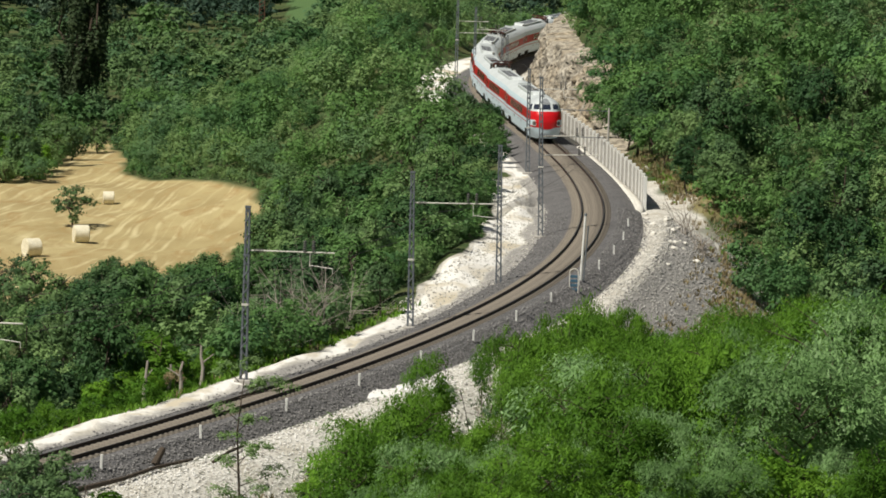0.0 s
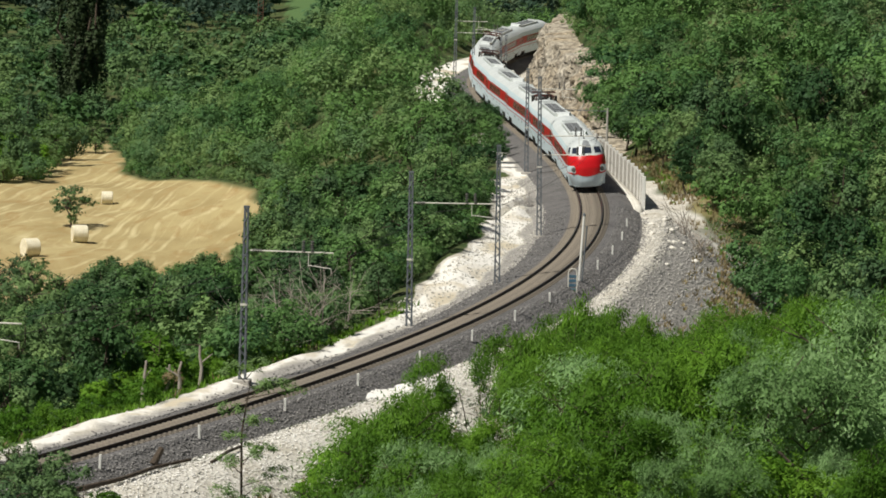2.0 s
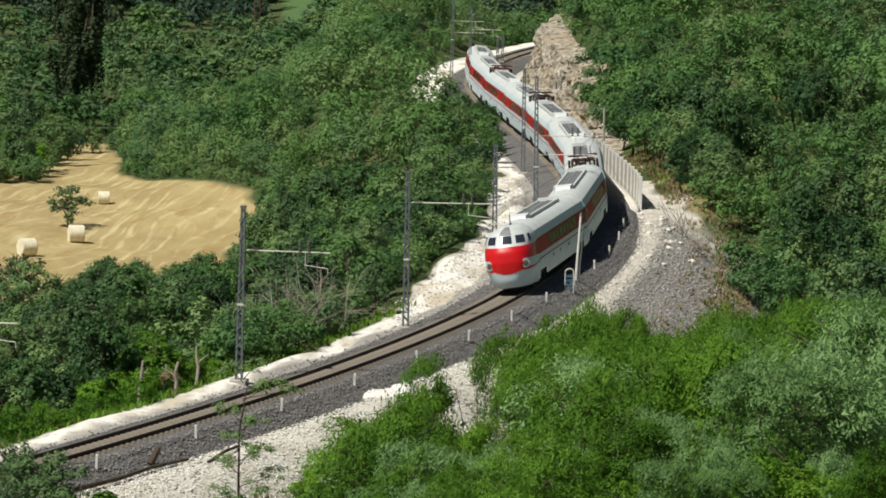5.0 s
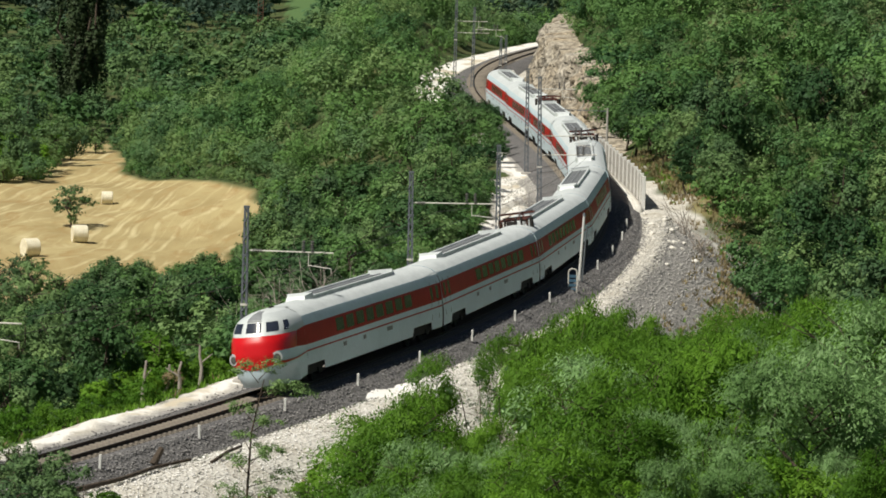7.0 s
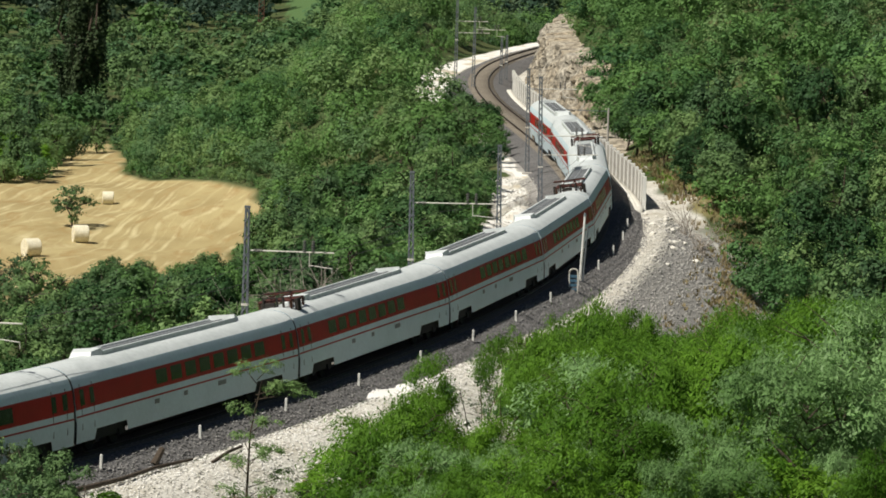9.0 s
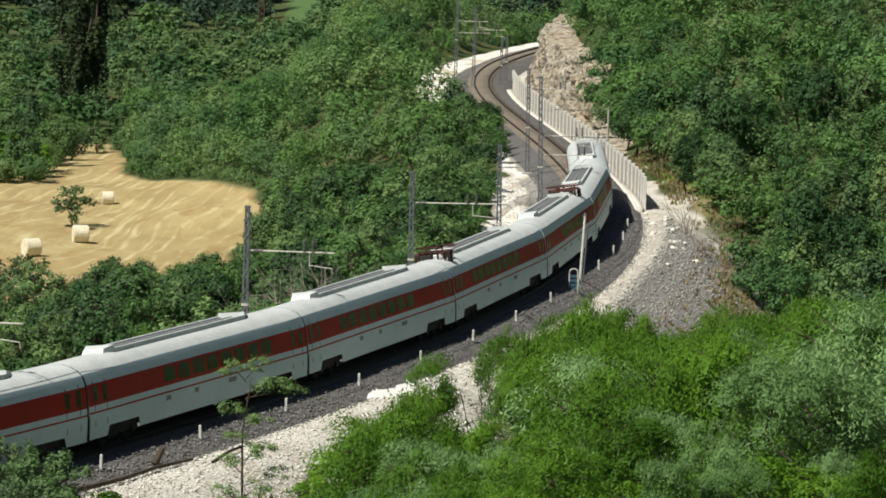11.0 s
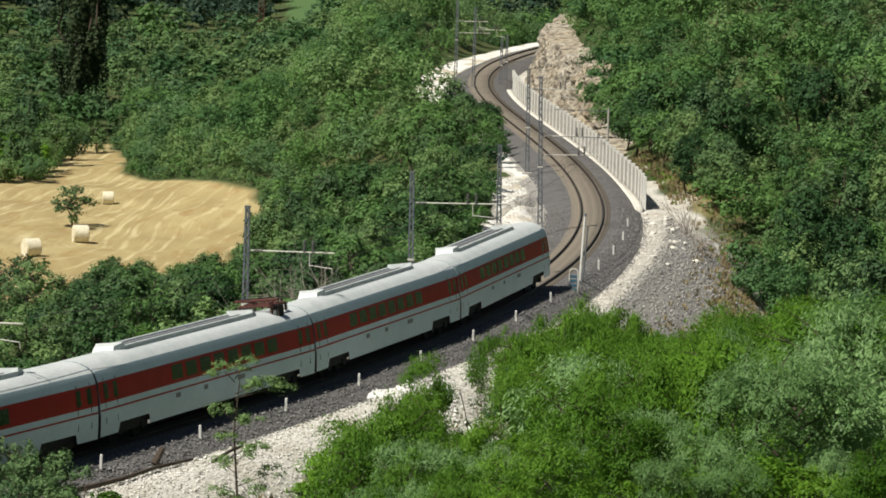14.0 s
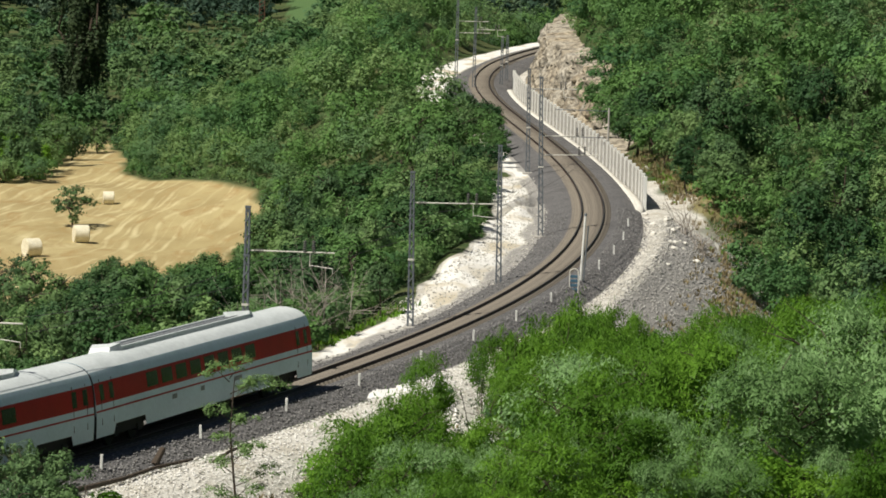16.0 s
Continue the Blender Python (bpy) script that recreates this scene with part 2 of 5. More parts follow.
def line_x(y):
    """Where the track's centre line lies at each y (straight on past the ends)."""
    y = np.asarray(y, float)
    c = np.clip(y, KNOT_Y[0], KNOT_Y[-1])
    i = np.clip(np.searchsorted(KNOT_Y, c) - 1, 0, len(KNOT_Y) - 2)
    h = KNOT_Y[i + 1] - KNOT_Y[i]
    a, b = (KNOT_Y[i + 1] - c) / h, (c - KNOT_Y[i]) / h
    x = a * KNOT_X[i] + b * KNOT_X[i + 1] + ((a ** 3 - a) * BENDS[i] + (b ** 3 - b) * BENDS[i + 1]) * h * h / 6
    return x + np.minimum(y - KNOT_Y[0], 0) * END_SLOPES[0] + np.maximum(y - KNOT_Y[-1], 0) * END_SLOPES[1]


END_SLOPES = (0.474, 0.205)
LINE_Y = np.arange(-160, 760, 0.25)
LINE_X = line_x(LINE_Y)
SLOPE = np.gradient(LINE_X, LINE_Y)
START = np.hypot(np.diff(LINE_X), np.diff(LINE_Y))
LINE_S = np.concatenate([[0], np.cumsum(START)])
LINE_S -= np.interp(60, LINE_Y, LINE_S)
CURVE = np.gradient(np.arctan(SLOPE), LINE_S)
CURVE = np.convolve(np.pad(CURVE, 60, mode="edge"), np.ones(121) / 121, "valid")


def on_line(s):
    """The centre line's point, heading and bend at the length s along it."""
    return (np.interp(s, LINE_S, LINE_X), np.interp(s, LINE_S, LINE_Y), np.arctan(np.interp(s, LINE_S, SLOPE)), np.interp(s, LINE_S, CURVE))


def lean(s):
    """How far the track leans into its bends, in radians, positive towards the west side."""
    return np.clip(-np.interp(s, LINE_S, CURVE) / 0.0025, -1, 1) * 0.072


def beside(s, u, z=0.0):
    """Points at the length s, u metres to the east of the centre line."""
    x, y, a, _ = on_line(np.asarray(s, float))
    return np.stack([x + u * np.cos(a), y - u * np.sin(a), np.zeros_like(x) + z], -1)


# ---- the land ----


def soft(x, a, b):
    t = np.clip((np.asarray(x, float) - a) / (b - a), 0, 1)
    return t * t * (3 - 2 * t)


def wobble(x, y, size, seed=0.0):
    return (np.sin(x / size * 1.7 + seed + 1.3 * np.sin(y / size * 0.9 + seed)) + np.sin(y / size * 1.3 + 2.1 * seed + 1.1 * np.sin(x / size * 1.1))) * 0.5


def off_line(x, y):
    sl = np.interp(y, LINE_Y, SLOPE)
    return (x - np.interp(y, LINE_Y, LINE_X)) / np.sqrt(1 + sl * sl)


def trough(u, y):
    """A narrow trough across the western shelf on the bend."""
    return np.exp(-((y - 320 - (u + 4.5) * 6.0) / 2.6) ** 2) * 0.8 * (y > 260) * (y < 345)


def land(x, y):
    x, y = np.asarray(x, float), np.asarray(y, float)
    u = off_line(x, y)
    # west side: a shoulder, a bank, and the valley floor; a wooded spur further on
    shelf = 4.6 + 2.0 * soft(y, 240, 262) * (1 - soft(y, 335, 350)) + 1.5 * soft(y, 450, 465)
    west = -0.62 - 7.4 * soft(-u, shelf, shelf + 15) + 0.25 * wobble(x, y, 6) * soft(-u, 8, 14)
    west = west + 0.42 * np.exp(-((u + 4.3) / 0.75) ** 2) * (1 - soft(y, 238, 250)) * (0.6 + 0.7 * wobble(x, y * 0.6, 2.4, 0.7))
    west = west + 0.45 * soft(-u, 3.8, 5.5) * (1 - soft(-u, 7, 9)) * soft(y, 245, 262) * (1 - soft(y, 335, 350)) * (0.8 + 0.9 * wobble(x * 1.5, y * 0.35, 2.2, 0.3))
    west = west - trough(u, y) * soft(-u, 2.9, 3.8)
    west = west + 9.0 * np.exp(-((x + 7) / 13) ** 2) * soft(y, 350, 450) * soft(-u, 5 + 2.5 * soft(y, 440, 465), 13 + 2.5 * soft(y, 440, 465))
    west = west + np.clip(y - 640, 0, None) * 0.030 * soft(-u, 10, 40)
    # east side: an embankment on the near bend, a rock cutting further on
    fill = -0.62 + 0.14 * (1 - soft(y, 222, 246)) - 5.0 * soft(u, 4.6, 13.5) + 0.24 * np.clip(u - 14, 0, 50)
    fill = fill + 0.5 * np.exp(-((u - 4.9) / 0.8) ** 2) * soft(y, 245, 260)
    cut = -0.62 + 1.9 * soft(u, 5.0, 12) + 6.4 * soft(u, 6.8, 11.0) * soft(y, 362, 420) + 0.22 * np.clip(u - 11, 0, 45)
    w = soft(y, 296, 330)
    east = fill * (1 - w) + cut * w
    z = np.where(u < 0, west, east)
    # the hillside on which the viewer stands
    far = np.maximum(np.hypot(x * 0.6, y), 1.0)
    near = 20.0 - (0.107 + 0.5 * np.clip(0.035 - x / np.maximum(np.abs(y), 20.0), 0, 0.12)) * far + 3.4 * np.exp(-far / 25)
    z = np.where(u > 4, np.maximum(z, near * soft(u, 4, 16) + z * (1 - soft(u, 4, 16))), z)
    return z + 0.10 * wobble(x, y, 2.3, 1.0) * soft(np.abs(u), 5, 9)


def field_edge(y):
    return np.interp(y, (330, 360, 382, 396, 414, 429, 477, 500), (-16.4, -16.2, -15.0, -18.0, -22.4, -30.4, -35.4, -38)) + 0.5 * np.sin(y * 0.21) + 0.3 * np.sin(y * 0.53)


def steps(*runs):
    out = []
    for a, b, d in runs:
        out += list(np.arange(a, b, d))
    return np.array(out + [runs[-1][1]], float)


def build_ground():
    xs = steps((-1500, -200, 130), (-200, -60, 7), (-60, -8, 1.0), (-8, 14, 0.4), (14, 60, 1.0), (60, 200, 7), (200, 1500, 130))
    ys = steps((-600, 100, 35), (100, 165, 3), (165, 400, 1.2), (400, 520, 1.5), (520, 620, 3.0), (620, 1000, 15), (1000, 4000, 150))
    gx, gy = np.meshgrid(xs, ys)
    gz = land(gx, gy)
    nx, ny = len(xs), len(ys)
    i = (np.arange(ny - 1)[:, None] * nx + np.arange(nx - 1)[None]).ravel()
    ob = arrays("ground", np.stack([gx, gy, gz], -1).reshape(-1, 3), np.stack([i, i + 1, i + nx + 1, i + nx], 1), [LAND])
    x, y = gx.ravel(), gy.ravel()
    u = off_line(x, y)
    field = soft(field_edge(y) - x, -1.8, 1.8) * soft(-u, 16, 19) * soft(y, 296, 306) * (1 - soft(y, 470, 496))
    field = np.maximum(field, 0.48 * soft(u, 6.2, 7) * (1 - soft(u, 10, 11.5)) * soft(y, 310, 318) * (1 - soft(y, 346, 358)))
    edge = 0.9 * wobble(x, y, 3.0, 0.4) * (1 - soft(y, 400, 440))
    brim = 4.9 + 2.0 * soft(y, 238, 262) * (1 - soft(y, 338, 350)) + 2.4 * soft(y, 440, 462)
    # the white is left off along the trough, so the ground is darker there
    white = (1 - soft(-u + edge * 0.5, brim - 0.4, brim + 0.4)) * soft(-u + edge * 0.3, 3.3, 3.7) * soft(y, 140, 165) * 2 * (1 - 0.95 * np.clip(trough(u, y) * 1.5, 0, 1) * soft(-u, 2.9, 3.8))
    white = np.maximum(white, soft(u + edge * 0.25, 3.2, 3.7) * (1 - soft(u + edge * 1.6, 10, 14)) * soft(y, 120, 150) * (1 - soft(y, 300, 318)))
    white = np.maximum(white, soft(u, 2.8, 3.4) * (1 - soft(u + edge, 5.2, 6.4)) * soft(y, 290, 318))
    white = np.maximum(white, soft(u, 2.8, 3.4) * (1 - soft(u + edge, 6.6, 8.0)) * soft(y, 284, 300) * (1 - soft(y, 322, 336)))
    grey = soft(u + edge * 0.5, 5.0, 5.8) * (1 - soft(u + edge, 11.5, 13.5)) * soft(y, 238, 250) * (1 - soft(y, 300, 312)) * 0.80
    bend = soft(y, 238, 262) * (1 - soft(y, 338, 350))
    shoulder = soft(-u, 2.3, 2.7) * (1 - soft(-u + edge * 0.4, 3.4 + 0.6 * bend, 3.8 + 0.7 * bend))
    white, grey = white * (1 - shoulder), np.maximum(grey, shoulder * (y < 440))
    meadow = ((x / y > -0.036) & (x / y < -0.020) & (y > 690) & (y < 1100)).astype(float)
    col = ob.data.color_attributes.new("land_use", "FLOAT_COLOR", "POINT")
    col.data.foreach_set("color", np.stack([field, white, grey, meadow], 1).ravel())
    ob.data.shade_smooth()
    tagged(ob, "wooded hills, mown straw field and white gravel banks", "ground", kind="structure")


build_ground()


def strip(s, rows, closed=False):
    """Corners and faces of a long body along the line: rows are (u, z) pairs, or functions of s."""
    n = len(rows)
    pts = np.stack([beside(s, u if not callable(u) else u(s), z if not callable(z) else z(s)) for u, z in rows], 1)
    k = len(s)
    i = (np.arange(k - 1)[:, None] * n + np.arange(n - (0 if closed else 1))[None])
    j = np.where((i % n) == n - 1, i - n + 1, i + 1) if closed else i + 1
    return pts.reshape(-1, 3), np.stack([i.ravel(), j.ravel(), (j + n).ravel(), (i + n).ravel()], 1)


def build_track():
    track = thing("railway_track", "single curving railway track on grey ballast", "railway track", kind="structure")
    s = np.arange(-150, 640, 1.5)
    ln = lean(s)
    rows = [(-3.7, -0.75)] + [(u, lambda q, u=u, d=d: d + u * lean(q)) for u, d in ((-2.0, -0.06), (-1.45, 0.0), (0.0, 0.02), (1.25, 0.0), (2.35, -0.05))] + [(3.9, -0.85)]
    v, f = strip(s, rows)
    tone = np.tile([0, 0, 1, 1, 0, 0], len(s) - 1)
    ob = arrays("ballast_bed", v, f, [BALLAST, BED], track, tone)
    for sign in (-1, 1):
        c = sign * 0.752
        prof = [(c - 0.07, 0.02), (c - 0.07, 0.045), (c - 0.012, 0.07), (c - 0.012, 0.13), (c - 0.036, 0.145), (c - 0.036, 0.185), (c + 0.036, 0.185), (c + 0.036, 0.145), (c + 0.012, 0.13), (c + 0.012, 0.07), (c + 0.07, 0.045), (c + 0.07, 0.02)]
        v, f = strip(s, [(u, lambda q, u=u, d=d: d + u * lean(q)) for u, d in prof], True)
        arrays("rail", v, f, [RAIL, RAILTOP], track, np.tile([0, 0, 0, 0, 0, 1, 0, 0, 0, 0, 0, 0], len(s) - 1))
    # sleepers, level with the stones between them: the nearer ones single, the far ones joined
    cube = np.array([(x, y, z) for z in (0, 1) for y in (-1, 1) for x in (-1, 1)], float) * (1.25, 0.12, 0.06) + (0, 0, -0.02)
    quad = np.array([(4, 5, 7, 6), (0, 1, 5, 4), (1, 3, 7, 5), (3, 2, 6, 7), (2, 0, 4, 6)])
    first, vs, fs = None, [], []
    for q in np.arange(60, 480, 0.6):
        x, y, a, _ = (float(k) for k in on_line(q))
        if 110 < q < 290:
            if first is None:
                one = arrays("sleeper", cube, quad, [BED], track)
                first = one.data
            else:
                one = new("sleeper", first)
                one.parent = track
            one.matrix_basis = Matrix.Translation((x, y, 0)) @ Matrix.Rotation(-a, 4, "Z") @ Matrix.Rotation(-math.atan(float(lean(q))), 4, "Y")
            continue
        b = cube.copy()
        b[:, 2] += b[:, 0] * lean(q)
        fs.append(quad + 8 * len(vs))
        vs.append(np.stack([x + b[:, 0] * math.cos(a) + b[:, 1] * math.sin(a), y - b[:, 0] * math.sin(a) + b[:, 1] * math.cos(a), b[:, 2]], 1))
    ob = arrays("far_sleepers", np.concatenate(vs), np.concatenate(fs), [BED], track)
    tagged(ob, kind="stuff")


build_track()

# ---- trees ----


def leaf_cloud(rng, n, size, leaf, lobes, slim=0.75, up=0.5, spread=0.055, low=-0.6, droop=0.0, twigs=16, lobe=0.40, reach=0.66):
    """Corners of n small leaf sprays on the twigs of rounded lobes that make up an uneven crown of the given half sizes, centred on the origin."""
    size = np.array(size, float)

    def ways(k, lowest):
        d = rng.normal(size=(k * 6 + 40, 3))
        d /= np.linalg.norm(d, axis=1)[:, None]
        return d[d[:, 2] > lowest][:k]

    d = ways(lobes, low)
    c = d * (reach * rng.uniform(0.35, 1.0, len(d)) ** 0.5 * rng.uniform(0.8, 1.2, len(d)))[:, None]
    big = lobe * rng.uniform(0.6, 1.25, len(d))
    # twigs stand out from each lobe, mostly upwards and away from the trunk
    owner = np.repeat(np.arange(len(d)), twigs)
    t = ways(len(owner), -0.75) + d[owner] * 0.45 + (0, 0, 0.25)
    t /= np.linalg.norm(t, axis=1)[:, None]
    tip = c[owner] + t * (big[owner] * rng.uniform(0.62, 1.12, len(owner)))[:, None]
    weight = big[owner] ** 2 * rng.uniform(0.4, 1.6, len(owner))
    k = rng.choice(len(owner), n, p=weight / weight.sum())
    off = rng.normal(size=(n, 3)) * spread * rng.uniform(0.6, 1.5, n)[:, None]
    along = rng.uniform(0, 1, n) ** 1.6 * 0.30
    p = (tip[k] - t[k] * (big[owner][k] * along)[:, None] + off) * size
    nor = t[k] * 0.9 + off / spread * 0.30 + rng.normal(size=(n, 3)) * 0.26 + (0, 0, up)
    nor /= np.linalg.norm(nor, axis=1)[:, None]
    a = np.cross(nor, rng.normal(size=(n, 3)))
    if droop:
        a = a * 0.5 + t[k] * 0.6 * (1, 1, 0.2) + (0, 0, -droop)
        a /= np.linalg.norm(a, axis=1)[:, None]
        nor = nor - a * (nor * a).sum(1)[:, None]
        nor /= np.linalg.norm(nor, axis=1)[:, None]
    a /= np.linalg.norm(a, axis=1)[:, None]
    b = np.cross(nor, a)
    r = leaf * rng.uniform(0.55, 1.35, n)[:, None] * 0.5
    fold = nor * r * 0.25
    v = np.stack([p - a * r, p + a * r * 0.7 - b * r * slim - fold, p + a * r * 0.7 + b * r * slim - fold], 1)
    return v.reshape(-1, 3)


def leaf_faces(v):
    return np.arange(len(v)).reshape(-1, 3)


def quads(n):
    return np.arange(n * 4).reshape(-1, 4)


def limbs(rng, height, radius, spread, count):
    """A tapered, slightly crooked trunk with branching limbs, as a bmesh."""
    bm = bmesh.new()
    pts = [Vector((0, 0, -0.5))]
    for i in range(4):
        pts.append(Vector((rng.normal() * 0.05 * height, rng.normal() * 0.05 * height, height * 0.8 * (i + 1) / 4)))
    rs = [radius * (1 - 0.2 * i) for i in range(5)]
    for a, b, r, q in zip(pts, pts[1:], rs, rs[1:]):
        bar(bm, a, b, r, 6, q)
    for i in range(count):
        t = rng.uniform(0.2, 0.8)
        o = pts[1].lerp(pts[4], t)
        w = rng.uniform(0, 6.283)
        e = o + Vector((math.cos(w) * spread, math.sin(w) * spread, height * rng.uniform(0.08, 0.20))) * rng.uniform(0.5, 0.85)
        m = o.lerp(e, 0.5) + Vector((0, 0, height * 0.03))
        bar(bm, o, m, radius * 0.42, 5, radius * 0.28)
        bar(bm, m, e, radius * 0.28, 5, radius * 0.08)
        f = m + Vector((rng.normal() * spread * 0.3, rng.normal() * spread * 0.3, height * 0.10))
        bar(bm, m, f, radius * 0.2, 4, radius * 0.06)
    return bm


KINDS = {}
SWAYING = []


def tree_kind(key, name, label, category, leaf_mat, count, height, half, n, leaf, clumps, seeds, **more):
    """Builds a few trees of a kind, one unit each, out of the way of nothing: they are the first of their rows."""
    out = []
    for seed in seeds:
        rng = np.random.default_rng(seed)
        ob = thing(name, label, category)
        part("trunk", limbs(rng, height, (0.012 if height > 10 or key.startswith(("locust", "silver")) else 0.020) * height, half * 0.8, count), BARK, ob)
        top = height - half * 0.1
        low = height * 0.10
        v = leaf_cloud(rng, n, (half * 0.88, half * 0.88, (top - low) * 0.41), leaf, clumps, **more) + (0, 0, (top + low) / 2)
        arrays("crown", v, leaf_faces(v), [leaf_mat], ob)
        out.append(ob)
    KINDS[key] = [out, [False] * len(out), height]


def plant(key, x, y, height=None, group="", turn=None, sink=0.1, rng=None, label=""):
    obs, used, h0 = KINDS[key]
    i = int(rng.integers(len(obs)))
    k = (height or h0) / h0
    m = Matrix.Translation((x, y, float(land(x, y)) - sink)) @ Matrix.Rotation(rng.uniform(0, 6.283), 4, "Z") @ Matrix.Diagonal((k * rng.uniform(0.72, 1.15), k * rng.uniform(0.72, 1.15), k, 1))
    if used[i]:
        ob = copy_thing(obs[i], m @ Matrix.Diagonal((*(1 / v for v in obs[i].scale), 1)))
    else:
        ob, used[i] = obs[i], True
        ob.matrix_basis = m
    if key.startswith(("locust", "silver")):
        SWAYING.append(ob)
    ob["group"] = group
    if label:
        ob["label"] = label
    return ob


tree_kind("oak", "tree", "dense dark green broadleaf tree", "tree", LEAF_DARK, 5, 6.0, 2.6, 2900, 0.24, 17, (1, 2, 3, 4, 21), low=-0.9, twigs=16, lobe=0.43)
tree_kind("olive", "tree", "grey-green bushy hillside tree", "tree", LEAF_OLIVE, 6, 5.5, 2.4, 2700, 0.22, 19, (5, 6, 7, 22), low=-0.9, lobe=0.40, twigs=15)
tree_kind("bush", "bush", "low bright green leafy wayside bush", "bush", LEAF_BRIGHT, 6, 2.6, 1.5, 2200, 0.15, 12, (8, 9, 10), low=-0.7)
tree_kind("locust", "locust_tree", "bright green feathery locust tree", "tree", LEAF_BRIGHT, 6, 5.0, 2.5, 5800, 0.235, 26, (11, 12, 13, 14), slim=0.28, spread=0.075, up=1.2, droop=0.4, low=-0.9, twigs=24, lobe=0.34, reach=0.72)
tree_kind("silver", "locust_tree", "silvery green feathery locust tree stirred by wind", "tree", LEAF_GREY, 6, 5.0, 2.5, 5800, 0.235, 26, (15, 16), slim=0.28, spread=0.075, up=1.2, droop=0.4, low=-0.9, twigs=24, lobe=0.34, reach=0.72)
tree_kind("locust_tall", "locust_tree", "tall bright green feathery locust tree", "tree", LEAF_BRIGHT, 8, 7.5, 3.4, 9000, 0.23, 38, (51, 52, 53), slim=0.28, spread=0.055, up=1.2, droop=0.4, low=-0.9, twigs=26, lobe=0.29, reach=0.78)
tree_kind("silver_tall", "locust_tree", "tall silvery green feathery locust tree stirred by wind", "tree", LEAF_GREY, 8, 7.5, 3.4, 9000, 0.23, 38, (54, 55), slim=0.28, spread=0.055, up=1.2, droop=0.4, low=-0.9, twigs=26, lobe=0.29, reach=0.78)
tree_kind("poplar", "poplar_tree", "tall dark columnar poplar", "tree", LEAF_POPLAR, 10, 24.0, 3.0, 7000, 0.42, 46, (17, 18), low=-1.0, lobe=0.26, reach=0.85)
tree_kind("dry", "bush", "dry brownish thin wayside bush", "bush", LEAF_DRY, 6, 2.4, 1.4, 1100, 0.14, 10, (19, 20))
tree_kind("thin", "tree", "sparse dark crooked tree", "tree", LEAF_OLIVE, 12, 4.2, 2.4, 1500, 0.20, 17, (24, 25), low=-0.95, lobe=0.30, twigs=8)


def near_canopy(x, y):
    """The height to which the near slope's growth reaches, by bearing from the hilltop."""
    e = np.interp(x / y, (-0.115, -0.0989, -0.0861, -0.0796, -0.0765, -0.040, -0.0373, -0.0323, -0.0248, -0.0175, -0.0100, -0.0038, -0.0015, 0.0060, 0.0085, 0.0127, 0.0202, 0.0278, 0.0353, 0.0418, 0.0470, 0.0559, 0.0606, 0.0695, 0.0785, 0.0997),
                  (0.1375, 0.1377, 0.1374, 0.1423, 0.155, 0.155, 0.148, 0.144, 0.1365, 0.1275, 0.1225, 0.1180, 0.128, 0.130, 0.113, 0.1060, 0.1032, 0.1000, 0.0978, 0.0998, 0.1041, 0.1020, 0.0930, 0.0915, 0.0900, 0.088))
    return 24.9 - e * y


def bank_canopy(x, y):
    """The height that keeps the field beyond in sight over the western bank."""
    e = np.interp(x / y, (-0.12, -0.0995, -0.0868, -0.0806, -0.0743, -0.0692, -0.0615, -0.0565, -0.0527, -0.0488, -0.0457, -0.0420, -0.0400), (0.1040, 0.1031, 0.1002, 0.0950, 0.0918, 0.0912, 0.0932, 0.0925, 0.0885, 0.0918, 0.0915, 0.0872, 0.05))
    return 24.9 - e * y


BULK = []


